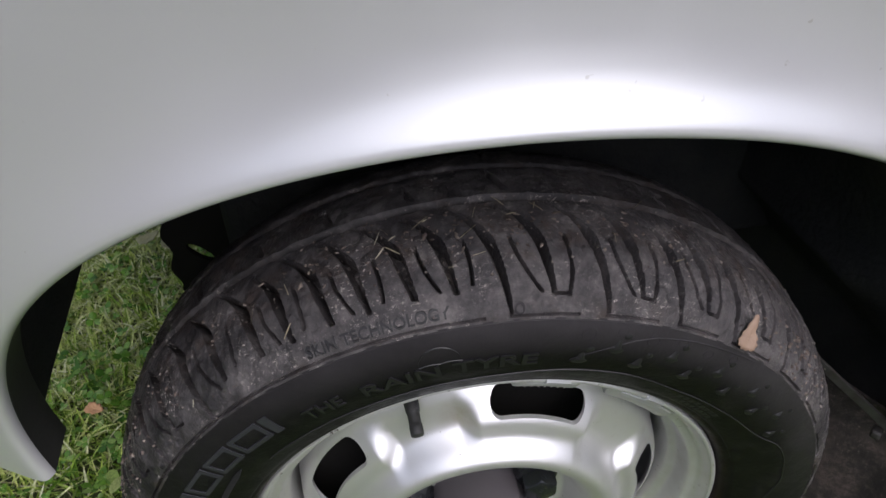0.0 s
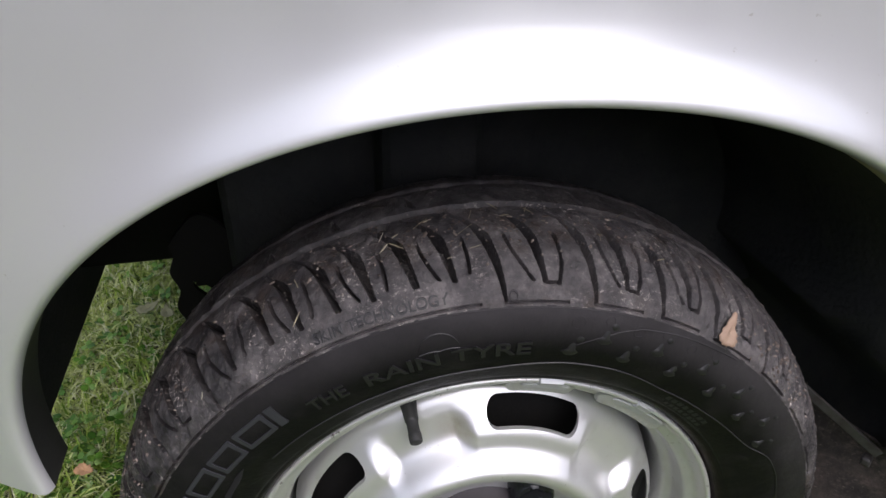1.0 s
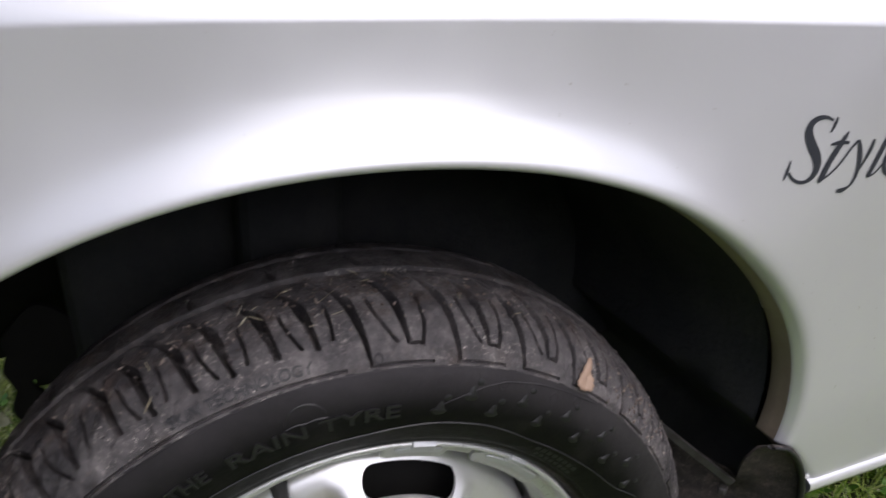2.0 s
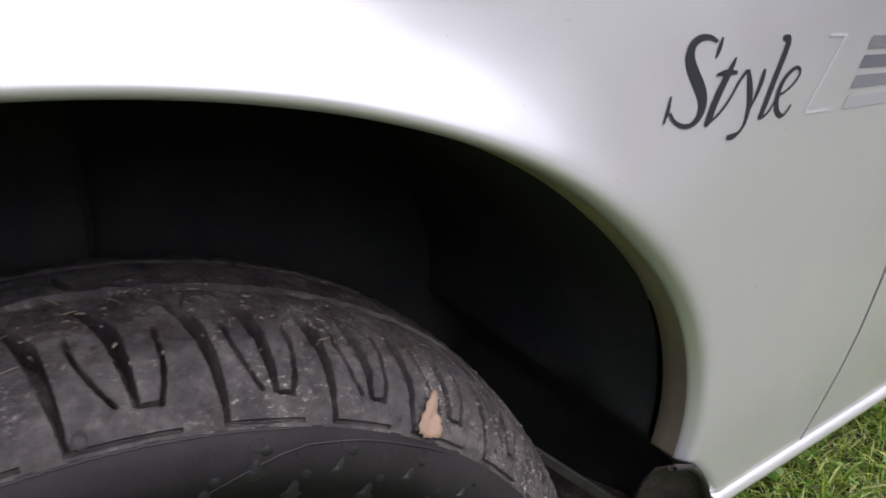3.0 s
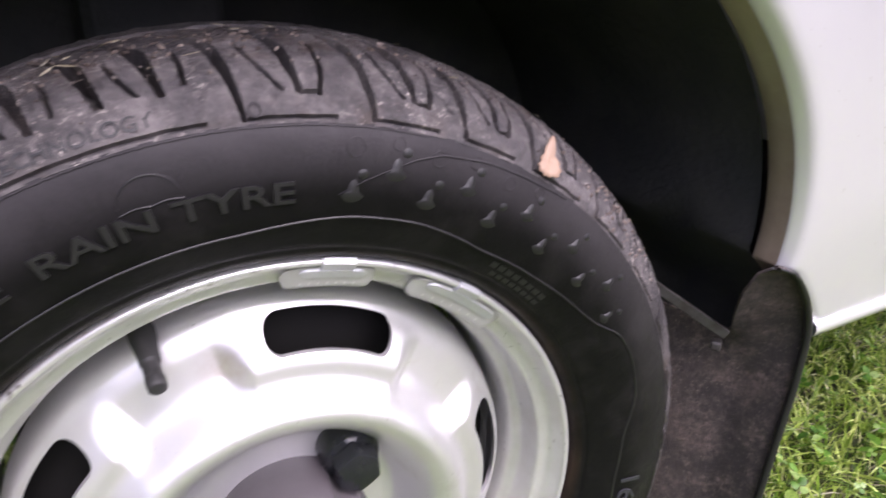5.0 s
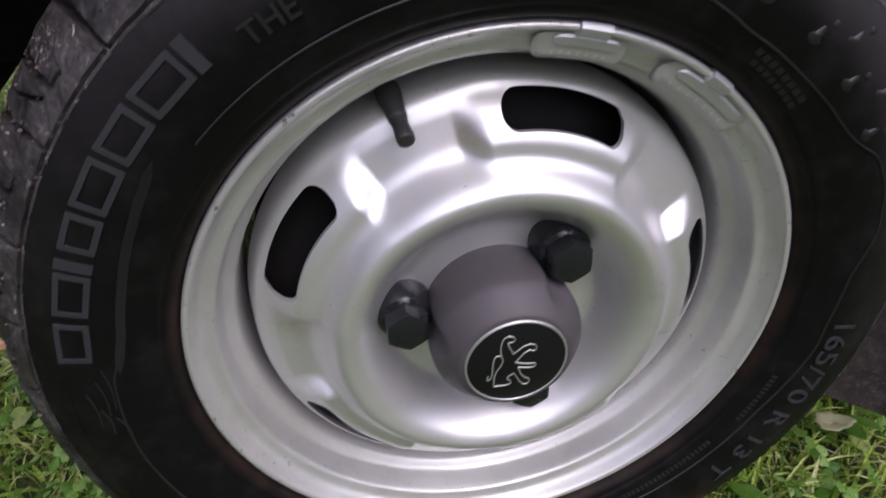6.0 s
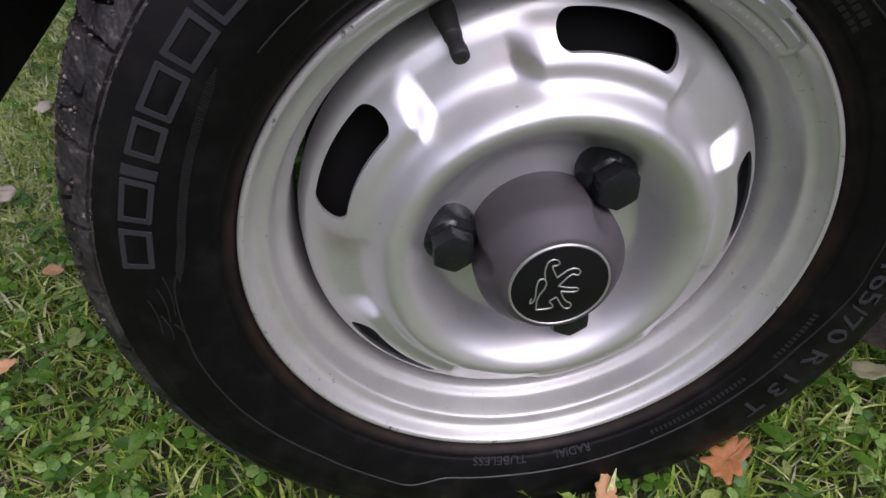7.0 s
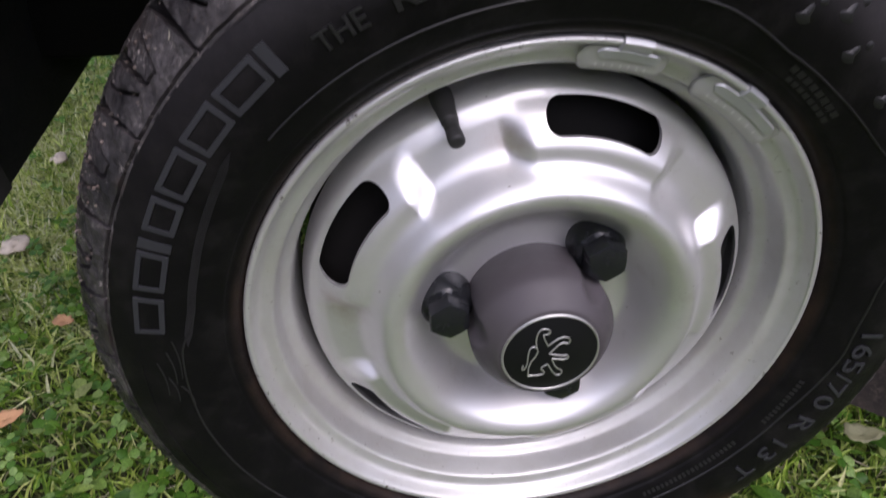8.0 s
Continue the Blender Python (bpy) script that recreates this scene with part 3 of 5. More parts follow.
def droplet(a, r, size):
    """A low moulded drop: a flat-based cone of rubber with a bead above it."""
    bm = bmesh.new()
    for da, dr, k in ((0, 0, 1.0), (-0.9, 0.008, 0.42)):
        ring_, q, t = [], r + dr, radians(a + da)
        for i in range(14):
            f = 2 * math.pi * i / 14
            w = size * k * (1.0 if math.sin(f) < 0 or k < 1 else 0.42)
            rr, tt = q + size * k * 0.9 * math.sin(f), t + w * math.cos(f) / q
            ring_.append(bm.verts.new((rr * math.cos(tt), float(side_depth(rr)) - 0.0001, rr * math.sin(tt))))
        tip = bm.verts.new((q * math.cos(t), float(side_depth(q)) - 0.0016 * k - 0.0004, q * math.sin(t)))
        for i in range(14):
            bm.faces.new((ring_[i], ring_[(i + 1) % 14], tip))
    me = bpy.data.meshes.new("moulded_drop")
    bm.to_mesh(me)
    bm.free()
    me.polygons.foreach_set("use_smooth", [True] * len(me.polygons))
    return me


# an umbrella moulded over the lettering: a dome line with three ribs and a foot line
dome = [ridge("moulded_umbrella", lambda a: 0.2265 + math.sqrt(max(0.0, 0.0125**2 - (radians(a - 98.4) * 0.23) ** 2)), 95.35, 101.45, 0.0009, 0.0006, 40), ridge("moulded_umbrella", lambda a: 0.2265 + 0.0008 * abs(math.sin(radians(a - 98.4) * 60)), 95.3, 101.5, 0.0009, 0.0006, 40)]
part("moulded_umbrella", join(dome, "moulded_umbrella"), MOULD, tyre, "moulded umbrella outline")


for i in range(11):
    a = 77.8 - 4.72 * i
    part("moulded_drop", droplet(a, 0.2206 if i % 2 == 0 else 0.2318, 0.006 - 0.0001 * i), MOULD, tyre)
for a, r, s in ((77.9, 0.24, 0.0042), (73.2, 0.2432, 0.003), (68.3, 0.24, 0.0036), (63.7, 0.2432, 0.003), (58.6, 0.24, 0.0032), (54.0, 0.243, 0.0028), (87.4, 0.2545, 0.0024)):
    t = np.linspace(0, 2 * np.pi, 25)
    vs = [((r + (s + o) * math.sin(f)) * math.cos(radians(a) + (s + o) * math.cos(f) / r), float(side_depth(r + (s + o) * math.sin(f))) - h, (r + (s + o) * math.sin(f)) * math.sin(radians(a) + (s + o) * math.cos(f) / r)) for o, h in ((-0.0006, -0.0004), (0, 0.0005), (0.0006, -0.0004)) for f in t]
    part("moulded_ring", mesh_of("moulded_ring", vs, grid_faces(3, 25)), RUBBER, tyre)

# wheel rim -------------------------------------------------------------
BARREL = smooth_line([(0.1795, 0.013), (0.1812, 0.008), (0.1818, 0.003), (0.1812, 0.0), (0.1796, -0.001), (0.1779, 0.0), (0.1766, 0.003), (0.1748, 0.0075), (0.1728, 0.0098), (0.17, 0.0108),
                      (0.1668, 0.0114), (0.1655, 0.0124), (0.1646, 0.0155), (0.1634, 0.0265), (0.1628, 0.0292), (0.161, 0.0312), (0.1578, 0.0334), (0.156, 0.0362), (0.1552, 0.06), (0.154, 0.1), (0.158, 0.122), (0.172, 0.13)], 1)
rim = part("wheel_rim", revolved("wheel_rim", BARREL, 320), DUSTED, car, "silver painted pressed steel rim, scuffed at its edge", WHEEL)
edge = revolved("rim_edge", [(0.1820, 0.0032), (0.18155, -0.0004), (0.1797, -0.00165), (0.1781, -0.0006)], 320)
part("rim_edge", edge, CHIPPED, rim, "bright chipped rim edge")



def slot_turn(a):
    """The two upper slots sit a little farther apart than an even fifth."""
    return a + 3.3 * np.exp(-(((a - 73) / 26) ** 2)) - 2.0 * np.exp(-(((a - 149) / 26) ** 2))


def slot_gap(r, a):
    """Signed distance to the nearest cooling slot, negative inside; r in metres, a in degrees."""
    off = np.abs((slot_turn(a) - 75.6 + 36) % 72 - 36)
    u, v = np.radians(off) * 0.1335, np.abs(r - 0.1328 + 0.0012 * (off / 15) ** 2)
    round_ = 0.0084
    qx, qy = u - (0.0365 - round_), v - (0.0091 - round_)
    return np.hypot(np.maximum(qx, 0), np.maximum(qy, 0)) + np.minimum(np.maximum(qx, qy), 0) - round_


RS = [0.03, 0.06, 0.066, 0.071, 0.077, 0.082, 0.085, 0.088, 0.093, 0.098, 0.1025, 0.107, 0.111, 0.115, 0.1185, 0.1225, 0.128, 0.134, 0.14, 0.1432, 0.1456, 0.1471, 0.1484, 0.1496, 0.1508]
HIGH = [0.027, 0.027, 0.0252, 0.0185, 0.0085, 0.0008, -0.0028, -0.005, -0.0072, -0.0068, -0.002, 0.0052, 0.0078, 0.0082, 0.0084, 0.0104, 0.0152, 0.0212, 0.0284, 0.0306, 0.0322, 0.0362, 0.043, 0.052, 0.06]
LOW = [0.027, 0.027, 0.0252, 0.0185, 0.0085, 0.0008, -0.0028, -0.005, -0.0072, -0.0064, -0.0005, 0.0095, 0.0162, 0.0192, 0.0206, 0.0218, 0.0234, 0.025, 0.0278, 0.03, 0.0328, 0.0366, 0.043, 0.052, 0.06]


def disc_depth(r, a):
    off = np.abs((slot_turn(a) - 75.6 + 36) % 72 - 36)
    lean = np.clip((26 + 20 * (r - 0.125) - off) / 7.5, 0, 1)
    w = lean * lean * (3 - 2 * lean)
    fine = np.linspace(0.03, 0.1508, 400)
    kernel = np.hanning(21) / np.hanning(21).sum()
    hi, lo = (np.convolve(np.pad(np.interp(fine, RS, h), 10, "edge"), kernel, "valid") for h in (HIGH, LOW))
    return np.interp(r, fine, hi) * w + np.interp(r, fine, lo) * (1 - w)


def disc_mesh():
    rr = np.r_[np.linspace(0.03, 0.1205, 56), np.linspace(0.1213, 0.1463, 33), np.linspace(0.147, 0.1508, 12)]
    aa = np.linspace(0, 360, 1080, endpoint=False)
    R_, A = np.meshgrid(rr, aa, indexing="ij")
    # draw vertices that lie near a slot's outline on to it
    g = slot_gap(R_, A)
    e = 1e-5
    gr = (slot_gap(R_ + e, A) - slot_gap(R_ - e, A)) / (2 * e)
    ga = (slot_gap(R_, A + 0.01) - slot_gap(R_, A - 0.01)) / (2 * np.radians(0.01) * 0.1335)
    near = np.abs(g) < 0.00056
    R2 = np.where(near, R_ - g * gr, R_)
    A2 = np.where(near, A - np.degrees(g * ga / 0.1335), A)
    y = disc_depth(R2, A2)
    t = np.radians(A2)
    v = np.stack([R2 * np.cos(t), y, R2 * np.sin(t)], -1).reshape(-1, 3)
    f = grid_faces(len(rr), 1080, True)[:, ::-1]
    inside = np.where(near, 0, g).reshape(-1)
    keep = ~((inside[f] <= 0).all(1) & (inside[f].min(1) < 0) | (np.abs(inside[f]).max(1) == 0))
    me = mesh_of("disc", v, f[keep])
    bm = bmesh.new()
    bm.from_mesh(me)
    bmesh.ops.delete(bm, geom=[q for q in bm.verts if not q.link_faces], context="VERTS")
    rims = [q for q in bm.edges if q.is_boundary and 0.11 < math.hypot(q.verts[0].co.x, q.verts[0].co.z) < 0.149]
    done = bmesh.ops.extrude_edge_only(bm, edges=rims)
    for q in done["geom"]:
        if isinstance(q, bmesh.types.BMVert):
            q.co.y += 0.0036
    bm.to_mesh(me)
    bm.free()
    me.polygons.foreach_set("use_smooth", [True] * len(me.polygons))
    return sharp(me, 50)


part("wheel_disc", disc_mesh(), SILVER, rim, "silver pressed disc with five cooling slots")
# drum enlarged and blackened: the shade inside the slots put into shape and colour
drum = revolved("brake_drum", [(0.0, 0.052), (0.12, 0.052), (0.145, 0.056), (0.149, 0.066), (0.149, 0.1), (0.11, 0.13), (0.0, 0.135)], 96)
part("brake_drum", drum, BLACKIRON, car, "oversized black brake drum that keeps the wheel slots dark", WHEEL)

# centre cap, notched round the bolts, with its black badge
BOLTS = [168.3, 48.3, -71.7]
CAPLINE = smooth_line([(0.0445, 0.027), (0.0456, 0.012), (0.046, 0.0), (0.0457, -0.006), (0.0449, -0.0102), (0.0434, -0.0133), (0.0402, -0.018), (0.0365, -0.0226), (0.0337, -0.0255), (0.0315, -0.0268), (0.0, -0.0268)], 2)


def cap_mesh():
    a = np.linspace(0, 2 * np.pi, 216, endpoint=False)
    v = np.stack([CAPLINE[:, :1] * np.cos(a), np.repeat(CAPLINE[:, 1:], 216, 1), CAPLINE[:, :1] * np.sin(a)], -1).reshape(-1, 3)
    for b in BOLTS:
        c = np.array([0.0585 * math.cos(radians(b)), 0.0585 * math.sin(radians(b))])
        d = v[:, [0, 2]] - c
        far = np.hypot(*d.T)
        want = 0.0165 + 0.2 * np.clip(-v[:, 1] - 0.002, 0, 1)
        push = far < want
        # push straight in, towards the axle
        n = c / np.hypot(*c)
        along = d @ n
        across = d - along[:, None] * n
        to = -np.sqrt(np.maximum(want**2 - (across**2).sum(1), 0))
        v[push] = np.where(push[:, None], np.stack([*(c + across + np.minimum(along, to)[:, None] * n).T, v[:, 1]], -1)[:, [0, 2, 1]], v)[push]
    return sharp(mesh_of("hub_cap", v, grid_faces(len(CAPLINE), 216, True)[:, ::-1]), 40)


cap = part("hub_cap", cap_mesh(), CAP, car, "dull grey plastic centre cap", WHEEL)
part("badge_disc", revolved("badge_disc", [(0.0, -0.0273), (0.0288, -0.0273), (0.0296, -0.0268)], 96), GLOSSBLACK, cap, "round black badge")
part("badge_ring", revolved("badge_ring", [(0.0286, -0.0268), (0.0289, -0.0279), (0.0299, -0.0279), (0.0303, -0.0266)], 96), BRIGHT, cap, "bright ring")


def stroke(points, width, depth, closed=False, name="stroke"):
    """A flat bright line over the badge's face, along (x, z) points."""
    p = np.array(points, float)
    t = np.gradient(p, axis=0)
    t /= np.hypot(*t.T)[:, None]
    n = np.stack([-t[:, 1], t[:, 0]], -1) * width / 2
    rows = [np.stack([q[:, 0], np.full(len(q), d), q[:, 1]], -1) for q, d in ((p - n, depth + 0.0006), (p - n, depth), (p + n, depth), (p + n, depth + 0.0006))]
    return mesh_of(name, np.concatenate(rows), grid_faces(4, len(p)), False)


# the emblem as a few plain bright strokes
EMBLEM = [
    [(-0.0089, 0.0071), (-0.0096, 0.0122), (-0.008, 0.0198), (-0.0033, 0.0207), (-0.0006, 0.0174), (-0.0029, 0.0157), (-0.0058, 0.0162), (-0.002, 0.0068)],
    [(-0.002, 0.0068), (0.0058, 0.0131), (0.0118, 0.0108), (0.0106, 0.0062), (0.0064, 0.0088), (-0.0009, 0.0003)],
    [(-0.0009, 0.0003), (0.006, -0.0022), (0.0118, -0.0028), (0.0102, -0.0062), (0.0007, -0.0039)],
    [(0.0007, -0.0039), (0.0037, -0.012), (0.0082, -0.0145), (0.007, -0.0187), (0.003, -0.0175), (-0.0014, -0.008)],
    [(-0.0014, -0.008), (-0.0062, -0.0108), (-0.0027, -0.0145), (-0.0045, -0.0167), (-0.0134, -0.0163)],
    [(-0.0134, -0.0163), (-0.0132, -0.0069), (-0.0076, 0.0018), (-0.0089, 0.0071), (-0.0126, 0.0072), (-0.0139, 0.0015), (-0.0141, -0.0069), (-0.0158, -0.0106), (-0.0176, -0.0104), (-0.0164, -0.0066)],
]
part("badge_emblem", join([stroke(smooth_line(e, 1), 0.0009, -0.0278) for e in EMBLEM], "badge_emblem"), BRIGHT, cap, "plain bright strokes on the badge")


def bolt_mesh():
    """A plastic cover: a domed skirt and a six-sided head with chamfered top."""
    skirt = [(0.0178, 0.027), (0.0176, 0.018), (0.0166, 0.0125), (0.0153, 0.0105)]
    a = np.linspace(0, 2 * np.pi, 48, endpoint=False)
    parts_ = [np.stack([r * np.cos(a), np.full(48, y), r * np.sin(a)], -1) for r, y in skirt]
    f = np.abs((a + np.pi / 6) % (np.pi / 3) - np.pi / 6)
    for r, y, k in ((0.0132, 0.0092, 1), (0.0132, -0.0005, 1), (0.0124, -0.0024, 0.7), (0.0104, -0.0032, 0.3), (0.0002, -0.0034, 0)):
        q = r * (1 - k) + k * r * 0.93 / np.cos(f)
        parts_.append(np.stack([q * np.cos(a), np.full(48, y), q * np.sin(a)], -1))
    return sharp(mesh_of("bolt_cover", np.concatenate(parts_), grid_faces(9, 48, True)[:, ::-1]), 25)


bolt_data = bolt_mesh()
for b in BOLTS:
    part("bolt_cover", bolt_data, BLACKPLASTIC, car, "black plastic bolt cover with hexagonal head",
         WHEEL @ Matrix.Translation((0.0585 * math.cos(radians(b)), 0, 0.0585 * math.sin(radians(b)))) @ Matrix.Rotation(radians(-b - 12), 4, "Y"))

# valve
root, tip = Vector((0.1505 * math.cos(radians(110.7)), 0.036, 0.1505 * math.sin(radians(110.7)))), Vector((0.1395 * math.cos(radians(110.7)), 0.001, 0.1385 * math.sin(radians(110.7))))
line = revolved("valve", smooth_line([(0.0085, -0.004), (0.0083, 0.004), (0.0068, 0.012), (0.0062, 0.022), (0.0061, 0.0225), (0.0053, 0.0228), (0.0053, 0.033), (0.0058, 0.0335), (0.0058, 0.0405), (0.0046, 0.0415), (0.0003, 0.0415)], 1), 24)
turn = (tip - root).to_track_quat("Y", "Z").to_matrix().to_4x4()
part("tyre_valve", line, VALVE, rim, "black rubber valve stem with cap", Matrix.Translation(root) @ turn @ Matrix.Diagonal((0.8, (tip - root).length / 0.0415, 0.8, 1)))


# balance weights hooked over the rim edge
def arc_block(a0, a1, profile, name, steps=28, taper=2.0):
    """A short curved bar round the axle with a closed (radius, depth) outline, its ends drawn in."""
    p = np.array(profile, float)
    mid = p.mean(0)
    rows_ = []
    for i, a in enumerate(np.linspace(a0, a1, steps)):
        e = min(abs(a - a0), abs(a - a1)) / taper
        k = 1 if e >= 1 else 0.25 + 0.75 * math.sqrt(max(0.0, 1 - (1 - e) ** 2))
        q = mid + (p - mid) * k
        t = radians(a)
        rows_.append(np.stack([q[:, 0] * math.cos(t), q[:, 1], q[:, 0] * math.sin(t)], -1))
    n = len(p)
    v = np.concatenate(rows_)
    f = [tuple(q) for q in grid_faces(steps, n, True)] + [tuple(range(n))[::-1], tuple(range((steps - 1) * n, steps * n))]
    return sharp(mesh_of(name, v, f), 45)


for a0, a1, t0, t1, c0, c1, label in ((85.6, 69.4, 82.6, 71.3, 79.8, 73.6, "worn lead balance weight"), (62.4, 41.5, 59.5, 43.2, 55.2, 49.6, "larger worn lead balance weight")):
    body = part("balance_weight", arc_block(a0, a1, smooth_line([(0.1766, 0.001), (0.1745, 0.0034), (0.1705, 0.0046), (0.1655, 0.0062), (0.1622, 0.0088), (0.1615, 0.0135), (0.165, 0.0165), (0.171, 0.0125), (0.1765, 0.006), (0.1766, 0.001)], 1)[:-1], "balance_weight"), LEAD, rim, label)
    part("weight_tongue", arc_block(t0, t1, [(0.1757, 0.0016), (0.1745, 0.0012), (0.1712, 0.0032), (0.1698, 0.0038), (0.1702, 0.006), (0.175, 0.0052)], "weight_tongue", 20, 1.4), CLIP, rim, "pale tongue of the weight clip")
    part("weight_clip", arc_block(c0, c1, [(0.1828, 0.004), (0.1826, -0.0012), (0.1799, -0.0029), (0.1766, -0.0014), (0.1742, 0.0024), (0.1738, 0.0034), (0.1746, 0.004), (0.1772, 0.0006), (0.1799, -0.0012), (0.1816, 0.0002), (0.1818, 0.004)], "weight_clip", 12, 0.3), CLIP, rim, "shiny zinc clip over the rim edge")
    # raised figures on the lead, too worn to read
    vs, fs = [], []
    for i in range(7):
        a = a0 - 3 - (a1 - a0 + 6) * -1 * i / 6.6
        o = len(vs)
        for q, y in ((0.1672, 0.0047), (0.1654, 0.0055)):
            for da in (0, 0.4):
                t = radians(a - da)
                vs.append((q * math.cos(t), y, q * math.sin(t)))
        fs.append((o, o + 1, o + 3, o + 2))
    part("weight_marks", mesh_of("weight_marks", vs, fs, False), MARK, rim, "worn raised marks")
# stamped figures on the rim's inner flank, as tiny bars
for a0 in (151, 164, 180, 203):
    vs, fs = [], []
    for i in range(6):
        for dr in (0, 0.0016):
            for da in (0, 0.26):
                a, r = radians(a0 + i * 1.25 + da), 0.1738 - dr
                vs.append((r * math.cos(a), float(np.interp(r, (0.17, 0.1728, 0.1748), (0.0108, 0.0098, 0.0075))) - 0.0007, r * math.sin(a)))
        fs.append((i * 4, i * 4 + 1, i * 4 + 3, i * 4 + 2))
    part("stamped_mark", mesh_of("stamped_mark", vs, fs, False), MARK, rim)

# ---- body: fender, door, sill -----------------------------------------
ARCH = (0.05, 0.10)  # the wheel arch's middle beside the hub


def arch_radius(a):
    """Radius of the wheel arch's lip at an angle (radians)."""
    c = (0.2137, -0.0396, 0.145, 0.1088, 0.0055, -0.0013, -0.0296, -0.0045, 0.0026)
    b = np.maximum(a, radians(4))
    r = c[0] + sum(c[2 * k - 1] * np.cos(k * b) + c[2 * k] * np.sin(k * b) for k in (1, 2, 3, 4))
    r = r - 0.004 * np.exp(-(((b - radians(44)) / 0.26) ** 2))
    return r + np.clip(radians(4) - a, 0, 1) * 0.31


def arch_depth(a):
    c = np.cos(np.clip(a, radians(4), radians(176)))
    return -0.0499 - 0.0182 * c + 0.0569 * c**2 - 0.0354 * c**3


def flank(x):
    """Depth of the car's side along its length: it draws in towards the nose."""
    return -0.056 + 0.78 * np.clip(0.07 - x, 0, 0.6) ** 2


def gap_x(z):
    return 0.5805 - 0.95 * np.clip(0.32 - z, 0, 1) ** 2


def crease_z(x):
    return 0.441 - 0.16 * np.clip(0.07 - x, 0, 0.6) ** 2


def sill_z(x):
    return 0.05 - 0.06 * (x - 0.393)


def panel_depth(x, z, d, a):
    # the flare stands out over the arch and fades into the flat flank behind it
    rise = np.clip(np.minimum((a - radians(40)) / radians(36), (radians(182) - a) / radians(64)), 0, 1)
    top = rise * rise * (3 - 2 * rise)
    back = 0.0235 * (1 - np.exp(-d / 0.019)) * top
    low = 0.007 * np.clip((0.16 - z) / 0.12, 0, 1) ** 1.5 * (x > 0)
    return flank(x) + back + low + 0.007 * np.exp(-d / 0.0028)


def fender_mesh():
    a = np.radians(np.linspace(183.0, -8.2, 470))
    r0 = arch_radius(a)
    ca, sa = np.cos(a), np.sin(a)
    reach = np.full_like(a, 1.2)
    for q in np.arange(1.2, 0.2, -0.001):
        x, z = ARCH[0] + q * ca, ARCH[1] + q * sa
        out = (x < -0.46) | (z > crease_z(x)) | (x > gap_x(z)) | ((z < sill_z(x) + 0.012) & (x > 0.2))
        reach = np.where(out, q, reach)
    reach = np.maximum(reach, r0 + 0.0005)
    t = np.r_[0, 0.004, 0.01, 0.018, 0.03, 0.045, 0.065, 0.09, 0.12, 0.155, 0.2, 0.25, 0.3, 0.36, 0.43, 0.5, 0.6, 0.7, 0.8, 0.9, 1.0]
    rows_ = []
    # the rolled edge, round on to the panel
    for dr, dy in ((-0.0014, 0.0035), (-0.0012, 0.0022), (-0.0007, 0.001)):
        r = r0 + dr
        rows_.append(np.stack([ARCH[0] + r * ca, panel_depth(ARCH[0] + r0 * ca, ARCH[1] + r0 * sa, 0, a) + dy, AXLE + ARCH[1] + r * sa], -1))
    for q in t:
        d = q * (reach - r0) if q > 0.2 else np.minimum(q * 0.45, 0.5 * (reach - r0) * q / 0.2)
        d = np.where(q > 0.2, np.minimum(0.09, 0.5 * (reach - r0)) + (q - 0.2) / 0.8 * (reach - r0 - np.minimum(0.09, 0.5 * (reach - r0))), d)
        x, z = ARCH[0] + (r0 + d) * ca, ARCH[1] + (r0 + d) * sa
        rows_.append(np.stack([x, panel_depth(x, z, d, a), AXLE + z], -1))
    return mesh_of("fender", np.concatenate(rows_), grid_faces(len(rows_), len(a)))


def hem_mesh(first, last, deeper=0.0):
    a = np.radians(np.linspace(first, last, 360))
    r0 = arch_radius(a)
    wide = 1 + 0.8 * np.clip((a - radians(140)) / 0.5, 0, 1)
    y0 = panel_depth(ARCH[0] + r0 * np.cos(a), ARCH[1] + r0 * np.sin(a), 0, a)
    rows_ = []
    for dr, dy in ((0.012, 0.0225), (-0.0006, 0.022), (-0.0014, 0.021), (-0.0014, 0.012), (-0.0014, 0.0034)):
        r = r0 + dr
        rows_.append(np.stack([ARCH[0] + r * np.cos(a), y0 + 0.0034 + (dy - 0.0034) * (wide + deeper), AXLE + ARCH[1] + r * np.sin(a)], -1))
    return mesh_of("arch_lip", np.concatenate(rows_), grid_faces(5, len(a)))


fender = part("fender", fender_mesh(), PAINT, car, "light silver front wing with rolled wheel arch")


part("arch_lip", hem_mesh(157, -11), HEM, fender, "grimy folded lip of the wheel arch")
# the front end of the same lip, in a darker material
part("lip_end", hem_mesh(183.0, 157, 0.25), DARKHEM, fender, "dark end of the arch lip")


def sweep(name, xs, section):
    """A panel along the car: section(x) gives its (depth, height) points."""
    rows_ = [[(x, y, AXLE + z) for y, z in section(x)] for x in xs]
    n = len(rows_[0])
    return mesh_of(name, [p for row in rows_ for p in row], grid_faces(len(rows_), n))


CREST = smooth_line([(0.003, 0.434), (0.0012, 0.441), (0.002, 0.446), (0.008, 0.458), (0.022, 0.474), (0.05, 0.488), (0.12, 0.499), (0.5, 0.512), (1.5, 0.512)], 2)


def wing_top(x):
    """How far the wing's upper edge stands in from the flank."""
    z = float(crease_z(x))
    a = math.atan2(z - ARCH[1], x - ARCH[0])
    return float(panel_depth(np.array(x), np.array(z), np.array(0.2), np.array(a)) - flank(x))


